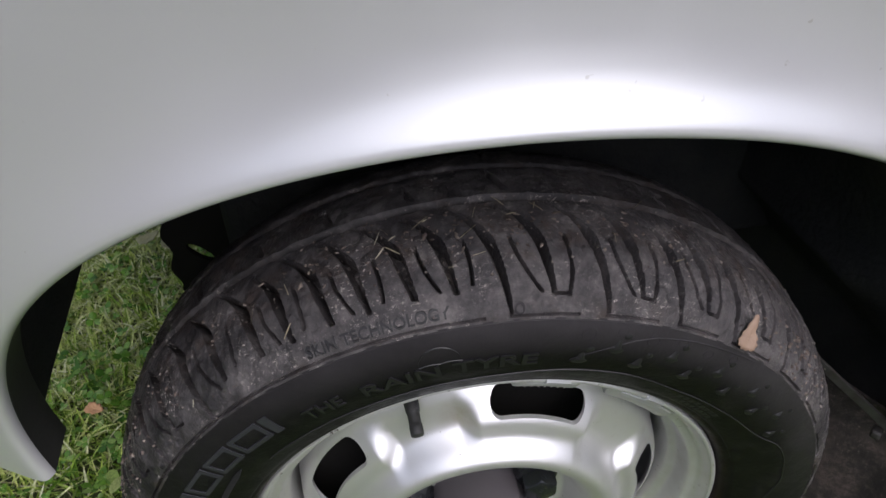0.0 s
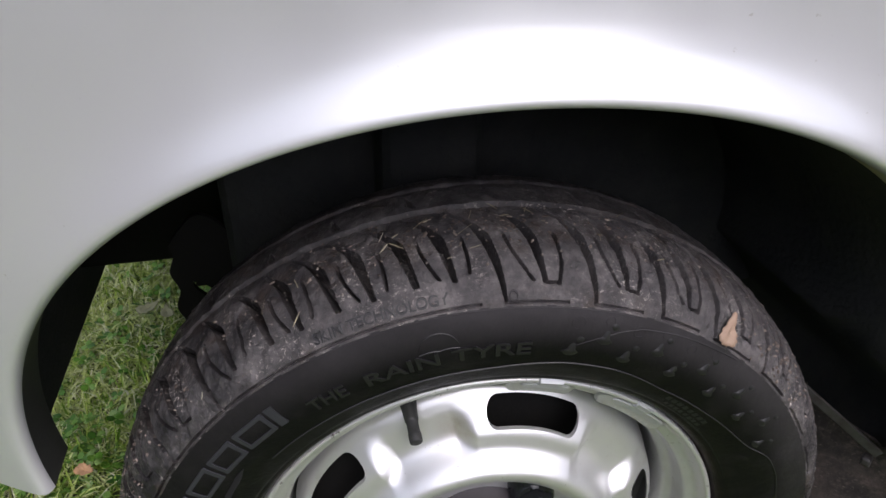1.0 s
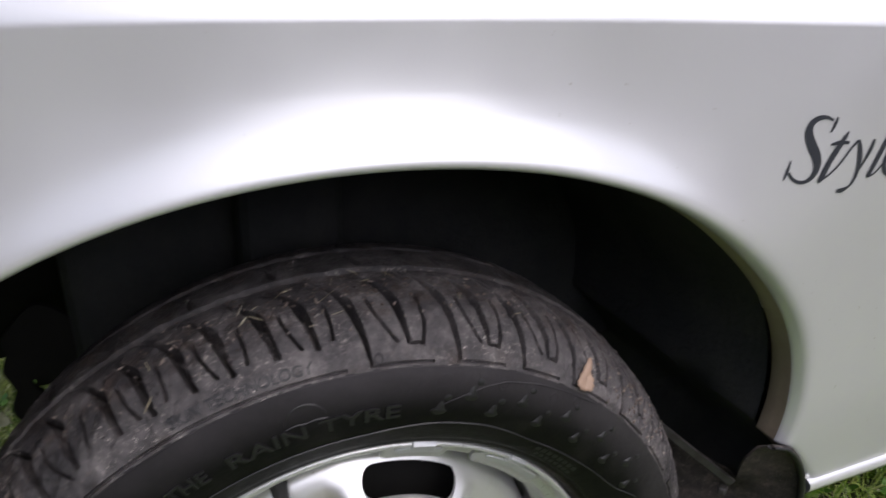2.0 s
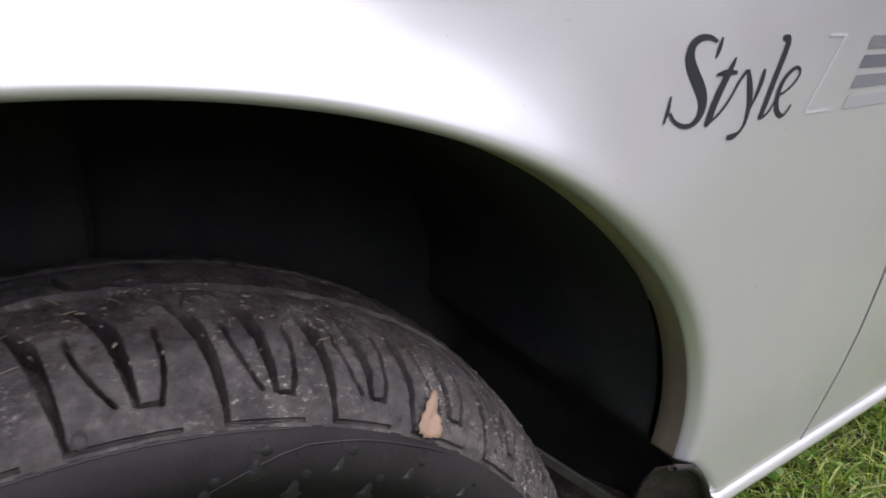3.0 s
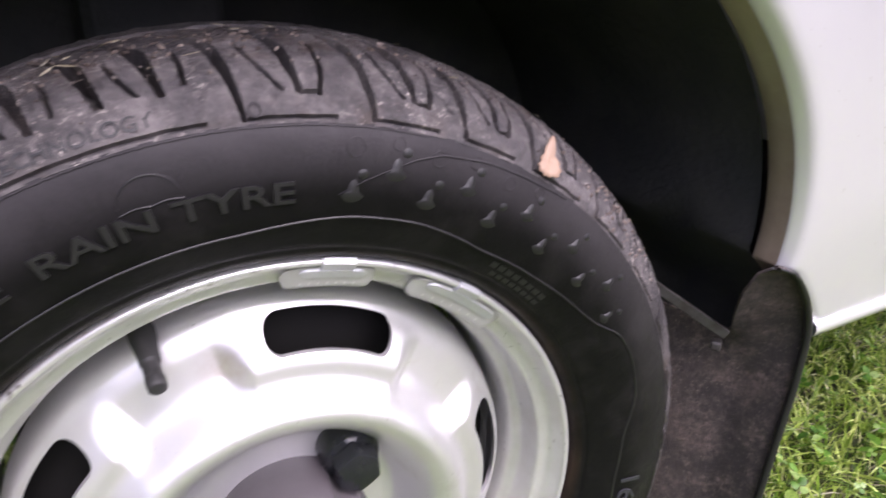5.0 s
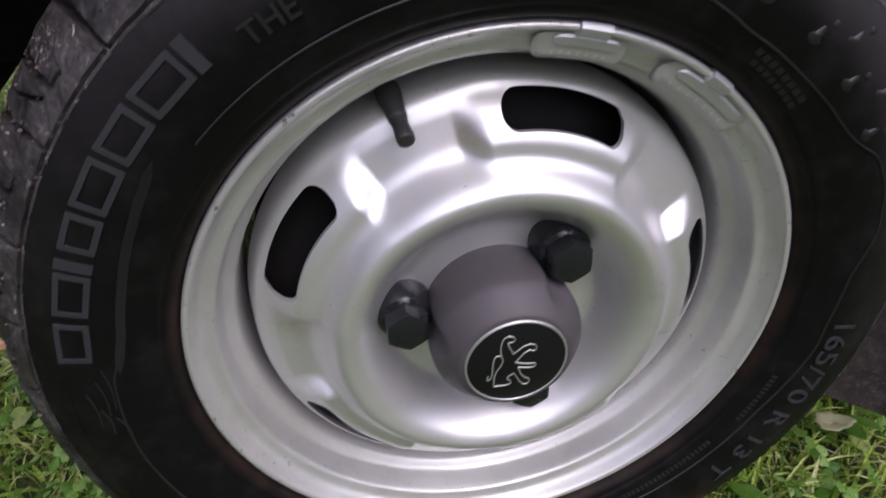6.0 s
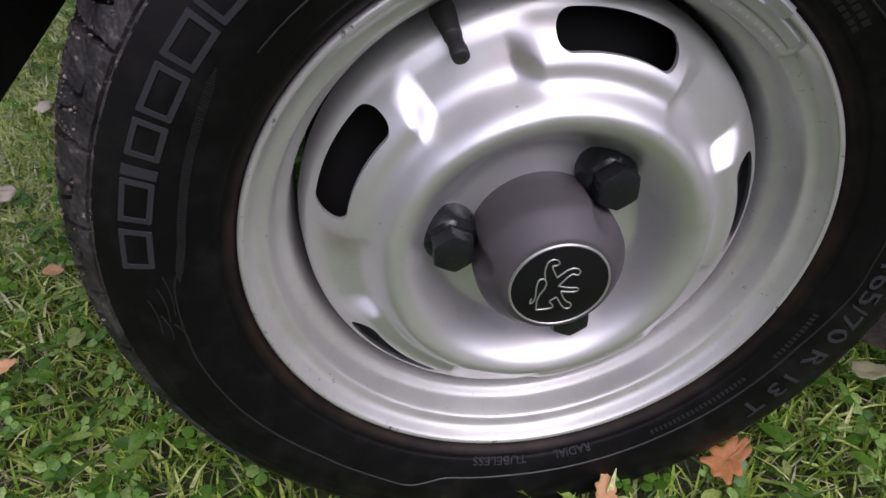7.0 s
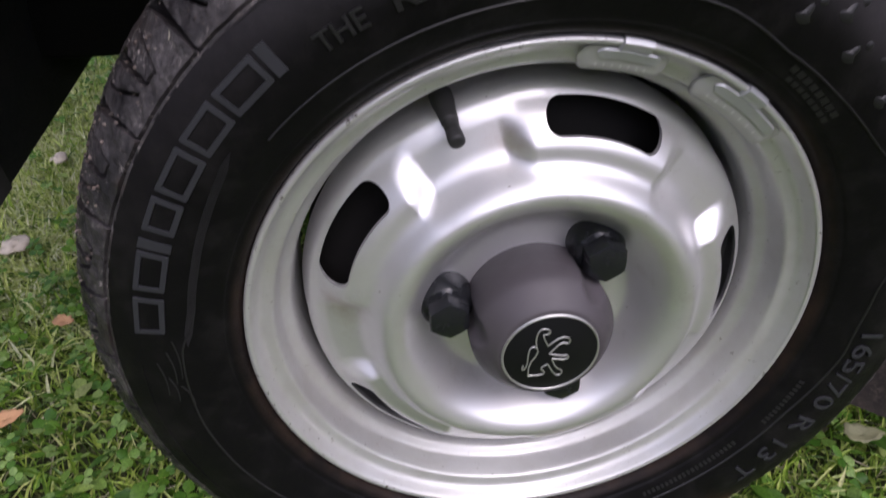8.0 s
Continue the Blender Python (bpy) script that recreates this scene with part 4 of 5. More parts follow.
part("bonnet", sweep("bonnet", np.linspace(-0.46, 0.585, 60), lambda x: [(float(flank(x)) + wing_top(x) - 0.0006 + y * (1 if y < 0.13 else (1.5 - 2 * float(flank(x)) - 0.1) / 1.5), z - 0.442 + float(crease_z(x))) for y, z in CREST]), PAINT, car, "light silver bonnet edge and top")


def wing_edge(z):
    """Depth of the wing's rear edge at a height, which the door carries on."""
    x = float(gap_x(z))
    a = math.atan2(z - ARCH[1], x - ARCH[0])
    d = math.hypot(x - ARCH[0], z - ARCH[1]) - float(arch_radius(np.array(a)))
    return float(panel_depth(np.array(x), np.array(z), np.array(d), np.array(a)))


def door_mesh():
    zs = np.linspace(0, 1, 40)
    rows_ = []
    for x1 in np.linspace(0, 1, 40):
        row = []
        for k in zs:
            z = 0.065 + k * 0.42
            z = sill_z(float(gap_x(z))) + 0.012 + k * (0.468 - sill_z(float(gap_x(z))))
            x0 = float(gap_x(z)) + 0.006
            x = x0 + x1 * (1.75 - x0)
            z2 = sill_z(x) + 0.012 + k * (0.48 - sill_z(x) - 0.012)
            y = wing_edge(z2)
            row.append((x, y, AXLE + z2))
        rows_.append(row)
    # turned-in front edge
    first = [(x + 0.0008, y + 0.004, z) for x, y, z in rows_[0]]
    rows_.insert(0, first)
    return sharp(mesh_of("door", [p for row in rows_ for p in row], grid_faces(41, 40)), 30)


part("door", door_mesh(), PAINT, car, "light silver front door")
gap_rows = [[(float(gap_x(z)) + o, wing_edge(z) + 0.0013, AXLE + z) for o in (-0.012, 0.016)] for z in np.linspace(0.05, 0.47, 24)]
part("door_seal", mesh_of("door_seal", [p for row in gap_rows for p in row], grid_faces(24, 2)), LINER, car, "dark gap at the door edge")
part("sill", sweep("sill", np.linspace(0.385, 1.75, 30), lambda x: [(-0.04, sill_z(x) + 0.016), (-0.0515, sill_z(x) + 0.0125), (-0.054, sill_z(x) + 0.0105), (-0.0552, sill_z(x) + 0.006), (-0.0535, sill_z(x) + 0.001), (-0.045, sill_z(x) - 0.001), (0.0, sill_z(x) - 0.004)]), PAINT, car, "pale painted sill edge")


# lettering and stripes on the wing
def decal(me, x0, x1, z0, z1, lift=0.0004):
    co = np.array([v.co for v in me.vertices])
    ax, bx, az, bz = co[:, 0].min(), co[:, 0].max(), co[:, 1].min(), co[:, 1].max()
    for v in me.vertices:
        x = x0 + (v.co.x - ax) / (bx - ax) * (x1 - x0)
        z = z0 + (v.co.y - az) / (bz - az) * (z1 - z0)
        a = math.atan2(z - ARCH[1], x - ARCH[0])
        d = math.hypot(z - ARCH[1], x - ARCH[0]) - float(arch_radius(np.array(a)))
        v.co = (x, float(panel_depth(np.array(x), np.array(z), np.array(d), np.array(a))) - (lift if v.co.z > 0 else -0.001), AXLE + z)
    me.update()
    return me


def pen(points, origin):
    """A flat pen stroke of changing width laid on the wing; points in millimetres."""
    p = np.array(points, float)
    p = np.concatenate([p[:1], smooth_line(p, 3), p[-1:]])
    t = np.gradient(p[:, :2], axis=0)
    t /= np.maximum(np.hypot(*t.T), 1e-9)[:, None]
    n = np.stack([-t[:, 1], t[:, 0]], -1) * p[:, 2:] * 0.6
    n[0] *= 0.2
    n[-1] *= 0.2
    vs = []
    for q in (p[:, :2] - n, p[:, :2] + n):
        for x, z in q / 1000 + np.array(origin):
            vs.append((x, on_wing(x, z) - 0.0005, AXLE + z))
    return mesh_of("stroke", vs, grid_faces(2, len(p))[:, ::-1], False)


def on_wing(x, z):
    """Depth of the wing's skin at a place on it."""
    a = math.atan2(z - ARCH[1], x - ARCH[0])
    d = math.hypot(z - ARCH[1], x - ARCH[0]) - float(arch_radius(np.array(a)))
    return float(panel_depth(np.array(x), np.array(z), np.array(d), np.array(a)))


# each letter as pen strokes: (along, up, width) in millimetres from the word's foot
LETTERS = {
    "S": [
        [(35.7, 47.9, 1.2), (30.7, 49.9, 1.8), (24.4, 49.8, 2.7), (18.6, 46.8, 3.9), (17.7, 40.0, 5.1), (22.2, 33.0, 5.7), (28.2, 25.7, 5.7), (30.5, 19.6, 4.8), (28.7, 13.5, 3.3), (23.3, 9.8, 2.1), (17.0, 9.8, 1.8), (10.9, 12.6, 1.5), (7.9, 16.6, 1.5)],
        [(39.0, 49.8, 1.2), (37.9, 45.1, 2.4), (35.8, 40.6, 0.9)],
        [(7.9, 24.1, 0.9), (6.8, 17.6, 2.1), (4.3, 11.8, 0.9)],
    ],
    "t": [
        [(54.2, 40.6, 0.9), (51.9, 36.2, 3.0), (46.7, 28.1, 3.9), (41.8, 19.0, 3.9), (39.2, 11.3, 3.9), (37.2, 8.9, 1.8)],
        [(41.5, 32.7, 1.2), (48.1, 33.8, 2.7), (56.7, 33.4, 1.5)],
    ],
    "y": [
        [(38.8, 9.8, 1.2), (46.6, 14.2, 1.2), (53.8, 21.0, 1.2), (59.5, 29.8, 1.5), (64.3, 34.3, 1.8)],
        [(65.1, 34.8, 1.5), (68.5, 27.0, 3.6), (70.4, 19.0, 3.3), (70.3, 12.3, 2.4), (68.7, 7.0, 1.8), (64.9, 3.4, 1.5), (59.9, 1.9, 3.0), (55.4, 2.0, 1.8)],
        [(79.0, 34.6, 1.5), (78.5, 30.4, 3.0), (75.7, 22.8, 2.1), (70.7, 14.2, 1.2)],
    ],
    "l": [
        [(90.4, 49.6, 1.8), (96.6, 49.2, 3.6), (94.6, 42.3, 3.6), (89.2, 29.1, 3.6), (84.9, 17.0, 3.6), (81.5, 9.2, 2.7)],
        [(81.9, 9.4, 1.5), (88.3, 11.3, 1.2), (93.9, 18.0, 1.2)],
    ],
    "e": [
        [(94.6, 20.2, 1.2), (103.2, 22.6, 1.2), (111.4, 28.0, 1.5), (113.5, 32.4, 1.5), (109.5, 34.7, 1.5), (103.2, 33.1, 2.1), (96.6, 27.5, 2.7), (94.4, 19.3, 3.3), (96.6, 12.8, 3.0), (102.3, 8.8, 2.1), (107.4, 10.5, 1.2), (110.7, 14.9, 1.5)],
    ],
}
word = join([pen(line_, (0.2435 if letter == "S" else 0.24, 0.34)) for letter, strokes in LETTERS.items() for line_ in strokes], "side_lettering")
part("side_lettering", word, DECAL, fender, "charcoal slanted calligraphic word Style")


for i, z in enumerate((0.386, 0.375, 0.3635, 0.3515)):
    x0 = 0.4262 - 0.0042 * i
    me = mesh_of("stripe", [(x0 + (0.572 - x0) * j / 12 + (0.003 * k if j < 12 else 0), k, 1) for k in (0, 1) for j in range(13)], [(j, j + 1, 14 + j, 13 + j) for j in range(12)], False)
    part("stripe", decal(me, x0, 0.573, z - 0.0037, z + 0.0037), DECALS[i], fender, "grey stripe")
for x0, x1, z0, z1 in ((0.376, 0.397, 0.3895, 0.3915), (0.368, 0.398, 0.348, 0.35)):
    me = mesh_of("mark", [(j / 4, k, 1) for k in (0, 1) for j in range(5)], [(j, j + 1, 6 + j, 5 + j) for j in range(4)], False)
    part("stripe", decal(me, x0, x1, z0, z1), DECALS[4], fender, "pale grey mark")
me = mesh_of("mark", [(j * 0.1 + k * 0.9, k, 1) for k in (0, 1) for j in range(2)], [(0, 1, 3, 2)], False)
part("stripe", decal(me, 0.3675, 0.3955, 0.35, 0.3895), DECALS[4], fender, "pale grey slanting mark")


# dark hollow of the wheel arch
def liner_mesh():
    rows_ = []
    foot = float(arch_radius(np.array(radians(183)))) + 0.004
    for k in np.linspace(0, 1, 14):
        a = np.radians(np.linspace(177 + 13.3 * min(1.0, k / 0.15), -15 if k < 0.12 else -24, 150))
        r = arch_radius(np.minimum(a, radians(183))) + 0.004
        # the front wall stands off the lip and ends on a straight edge across the car
        front = np.clip((a - radians(100)) / radians(90.3), 0, 1) ** 1.6
        r = r + front * (0.4127 - foot) * min(1.0, 0.2 + 5 * k)
        r = np.where(a < radians(4), np.minimum(r, 0.36), r)
        y0 = arch_depth(a) + 0.027
        y = y0 + k * (0.63 - y0)
        rows_.append(np.stack([ARCH[0] + r * np.cos(a), y, AXLE + ARCH[1] + r * np.sin(a)], -1))
    return mesh_of("wheel_arch_liner", np.concatenate(rows_), grid_faces(14, 150))


part("wheel_arch_liner", liner_mesh(), LINER, car, "black wheel arch hollow coated in underseal")
part("inner_wing", box_mesh("inner_wing", (-0.46, 0.62, AXLE + 0.02), (0.46, 0.66, AXLE + 0.46)), LINER, car, "black inner wing panel")
part("front_panel", box_mesh("front_panel", (-0.4, 0.38, AXLE + 0.073), (-0.1, 0.4, AXLE + 0.42), 0.004), BLACKIRON, car, "black panel in front of the wheel")
part("front_flange", box_mesh("front_flange", (-0.245, 0.4, AXLE + 0.02), (-0.1, 0.412, AXLE + 0.2), 0.003), BLACKIRON, car, "black flange below the front panel")
part("underbody", box_mesh("underbody", (0.41, 0.12, AXLE - 0.03), (1.75, 1.45, AXLE + 0.04)), LINER, car, "dark car floor underside")
part("cabin_side", box_mesh("cabin_side", (0.62, 0.04, AXLE + 0.04), (1.75, 1.45, AXLE + 0.5), 0.02), PAINT, car, "plain closed body behind the door")
part("nose", box_mesh("nose", (-0.49, 0.34, AXLE + 0.25), (-0.44, 1.25, AXLE + 0.45), 0.02), PAINT, car, "light silver nose panel")
part("far_wing", box_mesh("far_wing", (-0.46, 1.4, AXLE + 0.0), (0.62, 1.45, AXLE + 0.5)), PAINT, car, "far wing panel")


# drive shaft with a ribbed black boot behind the wheel
def boot_mesh():
    pts = []
    for i in range(41):
        k = i / 40
        pts.append((0.05 - 0.026 * k + 0.006 * math.cos(k * math.pi * 12), 0.16 + 0.14 * k))
    pts += [(0.013, 0.305), (0.013, 0.62)]
    return revolved("drive_shaft", pts, 40)


part("drive_shaft", boot_mesh(), LINER, car, "black ribbed drive shaft boot", Matrix.Translation((0.0, 0, AXLE)))


for name, lo, hi, label in (("hub_carrier", (-0.06, 0.15, -0.05), (0.06, 0.2, 0.12), "black hub carrier"), ("steering_arm", (-0.21, 0.2, 0.07), (-0.05, 0.235, 0.11), "black steering arm"),
                            ("suspension_strut", (-0.045, 0.2, 0.1), (0.045, 0.29, 0.4), "black suspension strut"), ("arch_panel", (-0.185, 0.25, 0.035), (0.42, 0.29, 0.42), "black panel inside the wheel arch")):
    part(name, box_mesh(name, lo, hi, 0.016, 3), LINER, car, label, Matrix.Translation((0, 0, AXLE)))


# a lobed black bracket beside the inner panel, with a slanting slot through it
def bracket_mesh():
    n = 72
    f = np.linspace(0, 2 * np.pi, n, endpoint=False)
    out_x, out_z = 0.04 * np.cos(f) * (1 + 0.06 * np.cos(5 * f + 0.6)), 0.075 * np.sin(f) * (1 + 0.05 * np.cos(4 * f))
    out_x = np.maximum(out_x, -0.031 + 0.003 * np.cos(out_z * 160))
    turn_ = radians(-47)
    u, v = 0.0155 * np.cos(f + 0.8), 0.0052 * np.sin(f + 0.8)
    hole_x, hole_z = u * math.cos(turn_) - v * math.sin(turn_) - 0.004, u * math.sin(turn_) + v * math.cos(turn_) - 0.004
    rows_ = [np.stack([x, np.full(n, y), z], -1) for x, y, z in ((hole_x, 0.003, hole_z), (hole_x, -0.003, hole_z), (out_x, -0.003, out_z), (out_x, 0.003, out_z))]
    return sharp(mesh_of("arch_bracket", np.concatenate(rows_), grid_faces(4, n, True)), 40)


part("arch_bracket", bracket_mesh(), BLACKIRON, car, "black lobed bracket with a slot", Matrix.Translation((-0.206, 0.262, AXLE + 0.109)))


# mud flap behind the wheel
def flap_edge(k):
    """Place of the flap's outer edge along the car, from its top (0) to its foot (1)."""
    drop = 0.297 * k
    return 0.309 + 0.062 * math.sin(min(1.0, drop / 0.085) * math.pi / 2) ** 0.6 - 0.08 * max(0.0, drop - 0.12)


def flap_mesh():
    rows_ = []
    for k in np.linspace(0, 1, 26):
        # the outer edge swings back below the lip, then hangs
        x = flap_edge(k)
        row = []
        for j in np.linspace(0, 1, 40):
            y = -0.05 + 0.25 * j - 0.006 * math.exp(-j / 0.03)
            bow = np.interp(j, (0, 0.128, 0.34, 1), (0, 0.006, 0.052, 0.075))
            top = np.interp(j, (0, 0.03, 0.06, 0.1, 0.14, 0.2, 0.34, 1), (0.127, 0.118, 0.095, 0.068, 0.05, 0.044, 0.058, 0.066))
            z = top - (top + 0.17) * k
            w = np.clip((j - 0.04) / 0.16, 0, 1)
            row.append((x * (1 - w) + flap_edge((0.127 - z) / 0.297) * w - bow + 0.006 * math.exp(-j / 0.03), y, AXLE + z))
        rows_.append(row)
    v = np.array(rows_).reshape(-1, 3)
    me = mesh_of("mud_flap", v, grid_faces(26, 40))
    bm = bmesh.new()
    bm.from_mesh(me)
    bmesh.ops.solidify(bm, geom=bm.faces[:], thickness=0.002)
    bm.to_mesh(me)
    bm.free()
    me.polygons.foreach_set("use_smooth", [True] * len(me.polygons))
    return sharp(me, 50)


def splash_mesh():
    """A dark panel that closes the arch from the flap up to the liner."""
    rows_ = []
    for z in np.linspace(-0.14, 0.18, 20):
        rows_.append([(0.402 + 0.004 * math.sin(z * 40) - 0.1 * (z - 0.1) ** 2, y, AXLE + z) for y in np.linspace(-0.028, 0.28, 24)])
    return mesh_of("splash_panel", np.array(rows_).reshape(-1, 3), grid_faces(20, 24))


part("splash_panel", splash_mesh(), FLAP, car, "muddy black splash panel behind the wheel")
flap = part("mud_flap", flap_mesh(), FLAP, car, "muddy dark rubber mud flap")


def flap_rim_mesh():
    """A rounded bead along the flap's outer edge."""
    rows_ = []
    for k in np.linspace(0, 1, 40):
        x = flap_edge(k)
        z = 0.127 - 0.297 * k
        rows_.append([(x + 0.003 + 0.0032 * math.cos(f), -0.0555 + 0.0028 * math.sin(f), AXLE + z) for f in np.linspace(0, 2 * math.pi, 12, endpoint=False)])
    return mesh_of("flap_rim", [p for row in rows_ for p in row], grid_faces(40, 12, True))


part("flap_rim", flap_rim_mesh(), MOULD, flap, "worn rubber bead along the flap edge")


def rod(name, a, b, wide, thick):
    a, b = Vector(a), Vector(b)
    me = box_mesh(name, (-wide / 2, -thick / 2, 0), (wide / 2, thick / 2, (b - a).length), min(wide, thick) * 0.25)
    me.transform(Matrix.Translation(a) @ (b - a).to_track_quat("Z", "Y").to_matrix().to_4x4())
    return me


part("flap_bracket", rod("flap_bracket", (0.272, 0.035, AXLE + 0.101), (0.333, -0.018, AXLE + 0.05), 0.003, 0.008), STEEL, flap, "dull steel bracket")
part("flap_bolt", rod("flap_bolt", (0.331, -0.012, AXLE + 0.041), (0.322, -0.018, AXLE + 0.043), 0.008, 0.008), STEEL, flap, "rusty bolt head")


# ---- lawn: blades, clover, straw --------------------------------------
rng = np.random.default_rng(11)


def clear_of_wheel(x, y, tall):
    c, s = math.cos(radians(6.5)), math.sin(radians(6.5))
    u, v = x * c - y * s, x * s + y * c
    low = AXLE - np.sqrt(np.maximum(0.2806**2 - u**2, 0))
    inside = (np.abs(u) < 0.27) & (v > -0.012) & (v < 0.145) & (low < tall)
    return ~inside


def scatter(count, regions, feather=0.09):
    out = []
    areas = np.array([(x1 - x0) * (y1 - y0) for x0, x1, y0, y1 in regions])
    for (x0, x1, y0, y1), n in zip(regions, (count * areas / areas.sum()).astype(int)):
        out.append(np.stack([rng.uniform(x0, x1, n), rng.uniform(y0, y1, n)], -1) + rng.normal(0, feather, (n, 2)))
    return np.concatenate(out)


NEAR = [(-1.1, -0.02, -0.5, 1.6), (-0.02, 1.9, -0.45, 0.5)]


def blades(p, tall, wide, flop):
    """Bent grass blades, folded along the middle: four quads and two triangles each."""
    n = len(p)
    h = rng.uniform(0.4, 1.0, n) * tall
    turn_ = rng.uniform(0, 2 * np.pi, n)
    face = turn_ + rng.uniform(-0.6, 0.6, n) + np.pi / 2
    bend = rng.uniform(0.15, 1.0, n) * flop
    w = wide * rng.uniform(0.6, 1.3, n)
    fold = rng.uniform(0.15, 0.5, n) * w
    z0 = lawn_height(p[:, 0], p[:, 1]) - 0.004
    v = np.empty((n, 10, 3))
    for i, (k, q) in enumerate(((0, 0.8), (0.4, 1.0), (0.75, 0.75))):
        out = bend * h * k**1.7 * 1.3
        up = np.maximum(h * (k - 0.42 * bend * k**2.2), 0.004 * k)
        for j, sgn in enumerate((-0.5, 0.0, 0.5)):
            v[:, 3 * i + j, 0] = p[:, 0] + np.cos(turn_) * out + sgn * q * w * np.cos(face)
            v[:, 3 * i + j, 1] = p[:, 1] + np.sin(turn_) * out + sgn * q * w * np.sin(face)
            v[:, 3 * i + j, 2] = z0 + up - (fold * q if j == 1 else 0)
    out = bend * h * 1.3
    v[:, 9, 0], v[:, 9, 1] = p[:, 0] + np.cos(turn_) * out, p[:, 1] + np.sin(turn_) * out
    v[:, 9, 2] = z0 + np.maximum(h * (1 - 0.5 * bend), 0.004)
    b = (np.arange(n) * 10)[:, None]
    quads = np.concatenate([b + [0, 1, 4, 3], b + [1, 2, 5, 4], b + [3, 4, 7, 6], b + [4, 5, 8, 7]])
    return v.reshape(-1, 3), [tuple(q) for q in quads] + [tuple(q) for q in np.concatenate([b + [6, 7, 9], b + [7, 8, 9]])]


def lawn(name, count, tall, wide, flop, regions=NEAR, feather=0.09):
    p = scatter(count, regions, feather)
    p = p[clear_of_wheel(p[:, 0], p[:, 1], tall * 0.7)]
    return mesh_of(name, *blades(p, tall, wide, flop), False)


tagged(part("grass", lawn("grass", 74000, 0.05, 0.0024, 1.0), GRASS), "short green lawn grass, slightly dry in places", "grass", kind="stuff")
tagged(part("grass", lawn("grass", 15000, 0.058, 0.0042, 1.15), GRASS), "broader blades of grass in the lawn", "grass", kind="stuff")


# sparser grass farther off, thinning out with distance
def outer_lawn(count):
    p = np.stack([rng.normal(0.3, 2.2, count), rng.normal(0.3, 2.2, count)], -1)
    within = np.zeros(count, bool)
    for x0, x1, y0, y1 in NEAR:
        within |= (p[:, 0] > x0 + 0.1) & (p[:, 0] < x1 - 0.1) & (p[:, 1] > y0 + 0.1) & (p[:, 1] < y1 - 0.1)
    return mesh_of("grass", *blades(p[~within], 0.07, 0.008, 1.1))


tagged(part("grass", outer_lawn(40000), GRASS), "lawn grass farther round the car", "grass", kind="stuff")


def broad_leaves(count):
    """Flat pointed leaves of weeds, in loose rosettes low in the grass."""
    vs, fs = [], []
    while len(fs) < count * 4:
        cx, cy = (rng.uniform(-1.1, 1.9), rng.uniform(-0.5, 1.2)) if rng.random() < 0.35 else (rng.uniform(-0.75, 0.75), rng.uniform(-0.35, 0.45))
        if not clear_of_wheel(np.array(cx), np.array(cy), 0.05):
            continue
        for k in range(rng.integers(2, 6)):
            t, ln = rng.uniform(0, 2 * np.pi), rng.uniform(0.012, 0.032)
            w = ln * rng.uniform(0.12, 0.32)
            x, y = cx + rng.normal(0, 0.008), cy + rng.normal(0, 0.008)
            z = float(lawn_height(x, y)) + rng.uniform(0.016, 0.036)
            rise, cup, roll_ = rng.uniform(-0.1, 0.5), rng.uniform(0.1, 0.35), rng.uniform(-0.4, 0.4)
            o = len(vs)
            for f, q in ((0.0, 0.12), (0.3, 0.8), (0.6, 1.0), (0.85, 0.6), (1.0, 0.0)):
                for sgn in (-1, 0, 1):
                    u, v = f * ln, sgn * q * w
                    vs.append((x + u * math.cos(t) - v * math.sin(t), y + u * math.sin(t) + v * math.cos(t), z + rise * u - 0.55 * rise * u * f + cup * abs(v) + roll_ * v))
            for i in range(4):
                b = o + 3 * i
                fs += [(b, b + 1, b + 4, b + 3), (b + 1, b + 2, b + 5, b + 4)]
    return mesh_of("weeds", vs, fs)


tagged(part("weeds", broad_leaves(2600), BROAD), "broad green weed leaves low in the lawn", "weeds", kind="stuff")


def clover(count):
    p = scatter(count * 2, NEAR)
    keep = (np.sin(3.1 * p[:, 0] + 2) + np.cos(4.3 * p[:, 1]) + rng.uniform(-1, 1, len(p)) > -0.2) & clear_of_wheel(p[:, 0], p[:, 1], 0.04)
    p = p[keep][:count]
    vs, fs = [], []
    for x, y in p:
        z = lawn_height(x, y) + rng.uniform(0.018, 0.042)
        t0, s = rng.uniform(0, 2.1), rng.uniform(0.004, 0.0095)
        tilt = rng.uniform(-0.5, 0.5, 2)
        for k in range(3):
            t = t0 + k * 2.094
            o = len(vs)
            for f, w in ((0.0, 0.0), (0.55, -0.62), (1.15, -0.5), (1.35, 0.0), (1.15, 0.5), (0.55, 0.62)):
                u, q = f * s * math.cos(t) - w * s * math.sin(t), f * s * math.sin(t) + w * s * math.cos(t)
                vs.append((x + u, y + q, z + tilt[0] * u + tilt[1] * q - 0.12 * abs(w) * s * 2 + 0.1 * f * s))
            fs += [(o, o + 1, o + 2, o + 3), (o, o + 3, o + 4, o + 5)]
    return mesh_of("clover", vs, fs)


tagged(part("clover", clover(4600), CLOVER), "green clover leaves among the grass", "clover", kind="stuff")
tagged(part("grass", lawn("grass", 18000, 0.052, 0.0032, 1.2, [(-0.9, -0.35, 0.42, 1.35)], 0.12), PALEGRASS), "pale dry grass in front of the wheel", "grass", kind="stuff")
tagged(part("straw", lawn("straw", 5500, 0.05, 0.002, 1.35), STRAW), "dry straw-coloured clippings lying in the grass", "straw", kind="stuff")


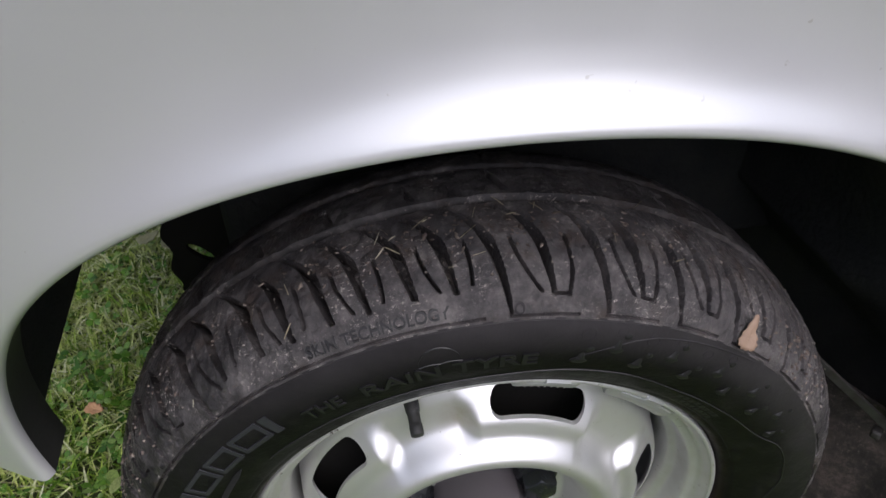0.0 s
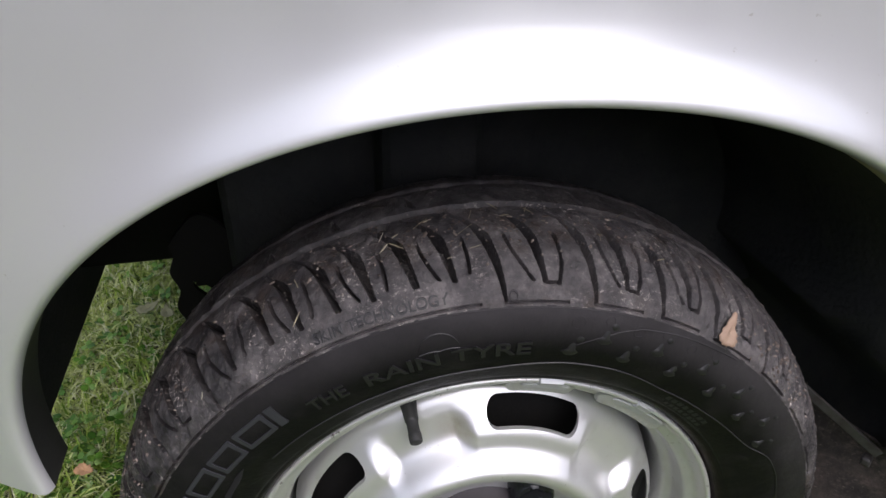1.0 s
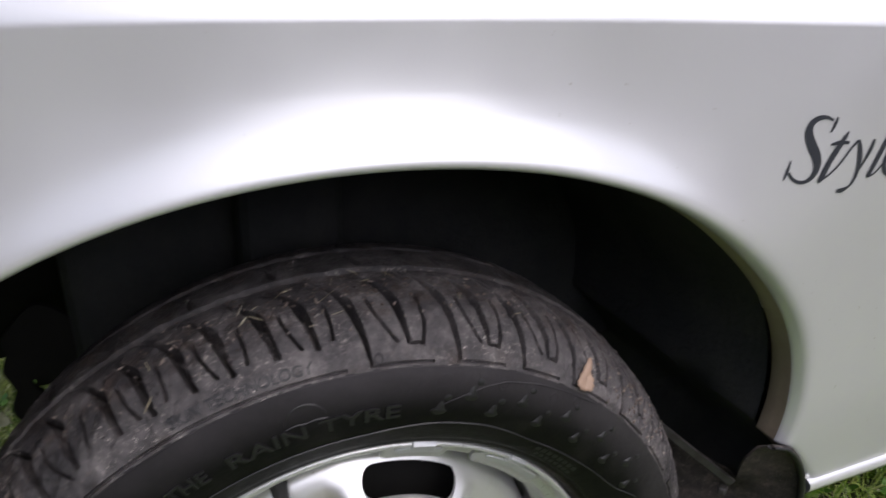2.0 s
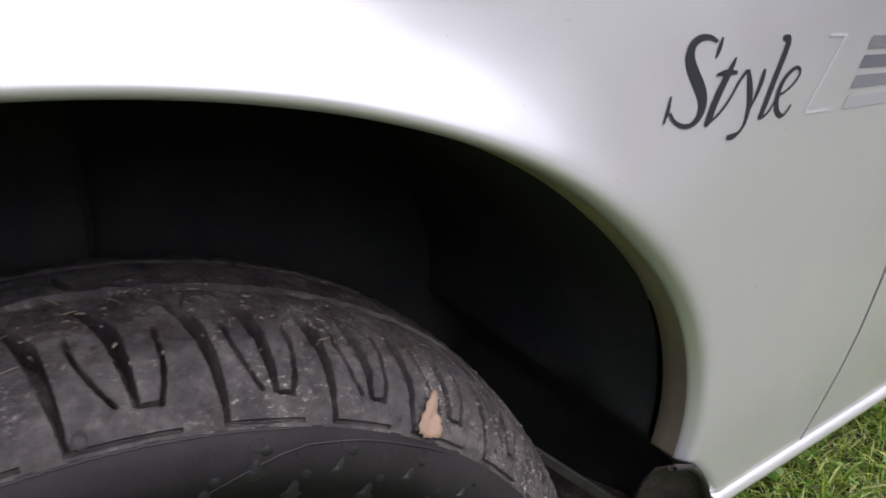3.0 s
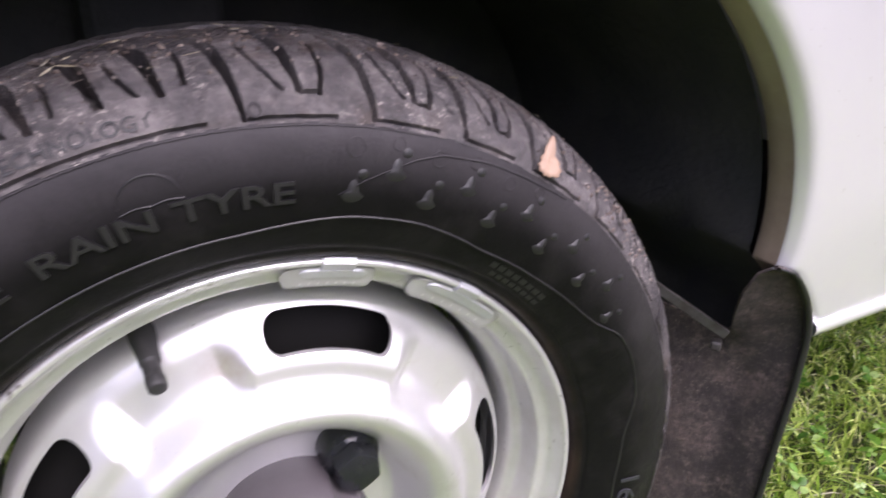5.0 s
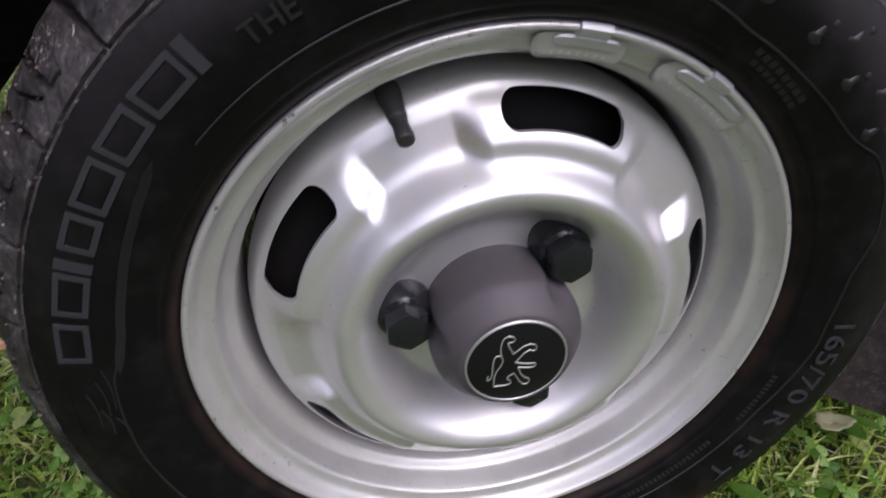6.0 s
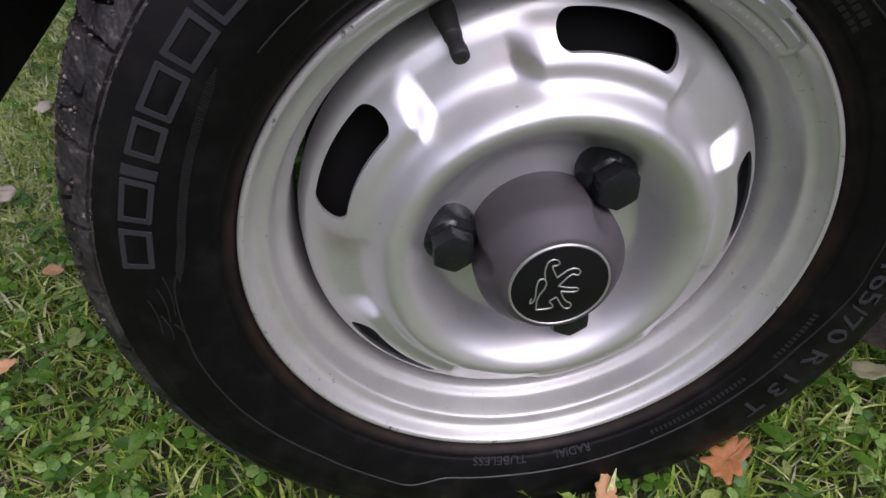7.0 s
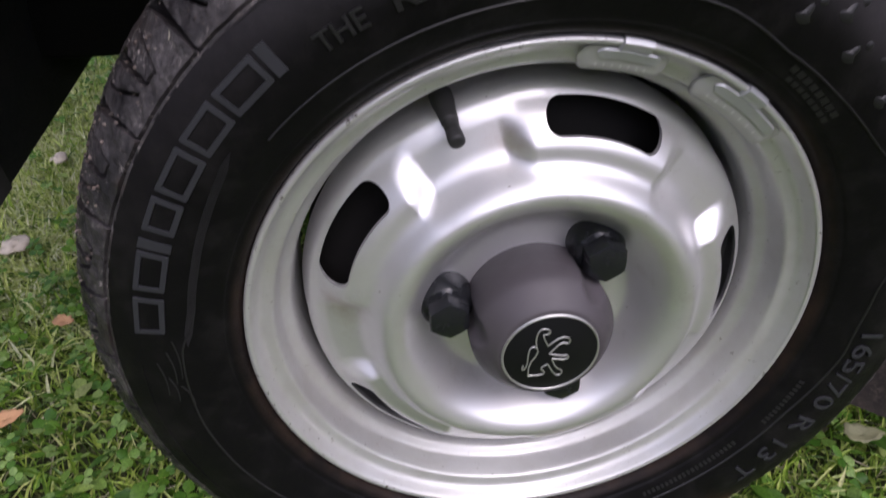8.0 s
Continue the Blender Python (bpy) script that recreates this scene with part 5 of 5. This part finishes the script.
# dirt, straw and clippings stuck to the tread
def on_tread(a, s):
    step = np.r_[0, np.cumsum(np.hypot(*np.diff(CROWN, axis=0).T))]
    r, y = np.interp(s, step, CROWN[:, 0]), np.interp(s, step, CROWN[:, 1])
    return r * np.cos(np.radians(a)), y, r * np.sin(np.radians(a))


def crumbs(count):
    vs, fs = [], []
    for _ in range(count):
        a = rng.uniform(15, 195) if rng.random() < 0.8 else rng.uniform(0, 360)
        s = abs(rng.normal(0.05, 0.018)) if rng.random() < 0.8 else rng.uniform(0.01, 0.08)
        x, y, z = on_tread(a, s)
        k = rng.uniform(0.0003, 0.0009) * (2.0 if rng.random() < 0.06 else 1)
        o = len(vs)
        for d in ((1, 0, 0), (0, 1, 0), (-1, 0, 0), (0, -1, 0), (0, 0, 1), (0, 0, -1)):
            q = rng.uniform(0.5, 1.3) * k
            vs.append((x + d[0] * q, y + d[1] * q, z + d[2] * q))
        fs += [(o + i, o + (i + 1) % 4, o + 4) for i in range(4)] + [(o + (i + 1) % 4, o + i, o + 5) for i in range(4)]
    return mesh_of("mud_crumbs", vs, fs)


def mud_flakes(count):
    """Thin torn flakes of dried mud pressed on to the shoulder blocks."""
    vs, fs = [], []
    for _ in range(count):
        pick = rng.random()
        a, s = (rng.normal(41, 5), rng.uniform(0.004, 0.034)) if pick < 0.2 else (rng.normal(95, 16), rng.normal(0.058, 0.009)) if pick < 0.75 else (rng.normal(160, 16), rng.uniform(0.012, 0.05))
        size, turn_ = rng.uniform(0.0006, 0.0017) * (1.7 if rng.random() < 0.12 else 1), rng.uniform(0, np.pi)
        o = len(vs)
        for lift, k in ((0.0012, 0.0), (0.0009, 0.7), (-0.0006, 1.0)):
            for i in range(7 if k else 1):
                f = 2 * np.pi * i / 7
                u, w = k * size * rng.uniform(0.6, 1.5) * math.cos(f), k * size * rng.uniform(0.5, 1.2) * 0.6 * math.sin(f)
                u, w = u * math.cos(turn_) - w * math.sin(turn_), u * math.sin(turn_) + w * math.cos(turn_)
                x, y, z = on_tread(a + np.degrees(u / 0.268), np.clip(s + w, 0.001, 0.09))
                out = 1 + lift * 0.7 / 0.268
                vs.append((x * out, y - lift * 0.7, z * out))
        fs += [(o, o + 1 + i, o + 1 + (i + 1) % 7) for i in range(7)]
        fs += [(o + 1 + i, o + 8 + i, o + 8 + (i + 1) % 7, o + 1 + (i + 1) % 7) for i in range(7)]
    return mesh_of("mud_flakes", vs, fs)


tagged(part("mud_flakes", mud_flakes(260), FLAKE, m=WHEEL), "pale dried mud flakes stuck on the tyre shoulder", "mud", kind="stuff")
tagged(part("mud_crumbs", crumbs(1100), CRUMB, m=WHEEL), "dried mud crumbs stuck on the tyre tread", "mud", kind="stuff")


def clippings(count):
    vs, fs = [], []
    for _ in range(count):
        a, s = (rng.normal(92, 26), np.clip(rng.normal(0.048, 0.016), 0.012, 0.085)) if rng.random() < 0.55 else (rng.normal(rng.choice((84, 98)), 2.2), np.clip(rng.normal(0.062, 0.008), 0.03, 0.085))
        t, ln, w = rng.uniform(0, np.pi), rng.uniform(0.003, 0.013), rng.uniform(0.00028, 0.00055)
        o = len(vs)
        for k in (-0.5, 0, 0.5):
            for sgn in (-1, 1):
                da = np.degrees((k * ln * math.cos(t) - sgn * w / 2 * math.sin(t)) / 0.27)
                x, y, z = on_tread(a + da, s + k * ln * math.sin(t) + sgn * w / 2 * math.cos(t))
                up = 1.003 + 0.004 * abs(k) + (0.004 if k == 0 else 0) * rng.random()
                vs.append((x * up, y - 0.0004, z * up))
        fs += [(o, o + 1, o + 3, o + 2), (o + 2, o + 3, o + 5, o + 4)]
    return mesh_of("clippings", vs, fs)


tagged(part("clippings", clippings(26), STRAW, m=WHEEL), "dry grass clippings lying on the tyre tread", "clippings", kind="stuff")


# ---- fallen leaves and stones ------------------------------------------
def leaf_mesh(name, length, lobes, seed, broad=0.32, bite=0.16):
    """A curled dead leaf: a lobed outline round a raised rib, with thickness."""
    r_ = np.random.default_rng(seed)
    n = 40
    t = np.linspace(0, 2 * np.pi, n, endpoint=False)
    edge_ = 1 + bite * np.cos(2 * lobes * np.arctan2(np.sin(t), np.cos(t) + 0.15)) * np.abs(np.sin(t)) ** 0.7 + r_.uniform(-0.05, 0.05, n)
    x, y = 0.5 * length * np.cos(t) * edge_, broad * length * np.sin(t) * edge_ * (1 - 0.45 * np.cos(t) * (broad < 0.3)) + (broad < 0.3) * 0.02 * length * np.sin(6 * t)
    rows_ = []
    for k in (1.0, 0.66, 0.33, 0.02):
        z = 0.09 * length * np.abs(y * k / (0.32 * length)) ** 1.5 + 0.12 * length * (x * k / (0.5 * length)) ** 2 + r_.uniform(-0.008, 0.008, n) * length
        rows_.append(np.stack([x * k, y * k, z], -1))
    me = mesh_of(name, np.concatenate(rows_), grid_faces(4, n, True))
    bm = bmesh.new()
    bm.from_mesh(me)
    bmesh.ops.solidify(bm, geom=bm.faces[:], thickness=0.0006)
    bm.to_mesh(me)
    bm.free()
    me.polygons.foreach_set("use_smooth", [True] * len(me.polygons))
    return me


def dead_leaf(x, y, z, length, turn_, mat, label, seed, tilt=(0, 0), lobes=5):
    ob = part("leaf", leaf_mesh("leaf", length, lobes, seed, 0.25 if mat is ORANGE else 0.27, 0.3 if mat is ORANGE else 0.12), mat, None, "", pose(x, y, z, tilt[0], tilt[1], turn_))
    tagged(ob, label, "leaf", "fallen leaves")
    return ob


LEAVES = [
    (0.168, -0.033, 0.043, 0.05, 25, ORANGE, "curled orange dead leaf lying on the grass"),
    (0.057, -0.036, 0.045, 0.03, 70, TAN, "small pale orange dead leaf on the grass"),
    (-0.44, 0.223, 0.042, 0.034, 10, TAN, "small tan dead leaf on the lawn"),
    (-0.61, 1.23, 0.042, 0.03, 50, TAN, "small pinkish tan leaf on the lawn"),
    (-0.42, 0.369, 0.04, 0.028, -30, TAN, "small brown dead leaf in the grass"),
    (0.779, 0.011, 0.044, 0.034, 40, TAN, "pale orange dead leaf on the lawn"),
    (0.354, 0.019, 0.042, 0.036, -20, WITHERED, "pale green withered leaf in the grass"),
    (0.953, -0.081, 0.044, 0.034, 15, TAN, "small tan leaf in the grass"),
    (1.244, 0.096, 0.044, 0.034, 60, TAN, "small tan leaf in the grass"),
    (0.879, -0.07, 0.044, 0.034, 80, WITHERED, "pale green withered leaf in the grass"),
    (-0.388, 0.72, 0.044, 0.04, 30, WITHERED, "pale green withered leaf in the grass"),
    (-0.355, 0.698, 0.046, 0.036, 100, WITHERED, "pale green withered leaf in the grass"),
]
for i, (x, y, z, ln, tr, mat, label) in enumerate(LEAVES):
    dead_leaf(x, y, z, ln, tr, mat, label, 20 + i, (8, -6), 4 + i % 3)


def stone_mesh(size, seed):
    bm = bmesh.new()
    bmesh.ops.create_icosphere(bm, subdivisions=3, radius=size)
    for v in bm.verts:
        v.co = v.co * (1 + 0.6 * noise.noise(v.co * 70 + Vector((seed, 0, 0))) + 0.25 * noise.noise(v.co * 210 + Vector((0, seed, 0))))
        v.co.z *= 0.38
    me = bpy.data.meshes.new("stone")
    bm.to_mesh(me)
    bm.free()
    me.polygons.foreach_set("use_smooth", [True] * len(me.polygons))
    return me


for x, y, s, seed in ((-0.527, 0.563, 0.018, 1), (-0.531, 0.838, 0.014, 2)):
    tagged(part("stone", stone_mesh(s, seed), PALE, None, "", Matrix.Translation((x, y, 0.036))), "small pale stone lying in the grass", "stone", "stones")

# the tan leaf stuck to the tyre's shoulder
lx, ly, lz = on_tread(54.4, 0.0095)
normal = Vector((math.cos(radians(53)) * 0.72, -0.69, math.sin(radians(53)) * 0.72))
normal.normalize()


def torn_leaf(length, broad):
    """A flat scrap of leaf: a narrow stalk end that widens to a torn, bitten foot, a little cupped."""
    side = [(0.0, 0.05), (0.1, 0.12), (0.2, 0.13), (0.3, 0.2), (0.42, 0.18), (0.52, 0.3), (0.6, 0.42), (0.68, 0.36), (0.76, 0.5), (0.85, 0.4), (0.9, 0.44), (0.97, 0.28), (0.93, 0.16), (1.0, 0.08)]
    other = [(0.96, 0.04), (1.0, 0.2), (0.9, 0.24), (0.93, 0.38), (0.82, 0.36), (0.76, 0.46), (0.66, 0.32), (0.55, 0.36), (0.44, 0.2), (0.3, 0.24), (0.18, 0.12), (0.08, 0.12), (0.0, 0.03)]
    line_ = np.array([(x, y) for x, y in side] + [(x, -y) for x, y in other])
    line_ = smooth_line(line_, 1)
    rows_ = []
    for k in (1.0, 0.7, 0.4, 0.004):
        q = np.array([0.6, 0.0]) + (line_ - [0.6, 0.0]) * k
        z = 0.05 * (2 * q[:, 1]) ** 2 + 0.025 * np.sin(q[:, 0] * 9) * k + 0.02 * np.sin(q[:, 1] * 14 + q[:, 0] * 5)
        rows_.append(np.stack([(q[:, 0] - 0.6) * length, q[:, 1] * broad, z * length * 0.5], -1))
    me = mesh_of("leaf", np.concatenate(rows_), grid_faces(4, len(line_), True))
    bm = bmesh.new()
    bm.from_mesh(me)
    bmesh.ops.solidify(bm, geom=bm.faces[:], thickness=0.0005)
    bm.to_mesh(me)
    bm.free()
    me.polygons.foreach_set("use_smooth", [True] * len(me.polygons))
    return me


lifted = Vector((0.08, -0.84, 0.54)).normalized()
foot = Vector((-math.cos(radians(66)), 0, -math.sin(radians(66))))
foot = (foot - lifted * foot.dot(lifted)).normalized()
across = lifted.cross(foot)
turned = Matrix((foot, across, lifted)).transposed().to_4x4()
stuck = part("leaf", torn_leaf(0.023, 0.0145), SCRAP, None, "", WHEEL @ Matrix.Translation(Vector((lx, ly, lz)) + normal * 0.0028) @ turned)
tagged(stuck, "torn tan leaf stuck on the tyre shoulder", "leaf", "fallen leaves")
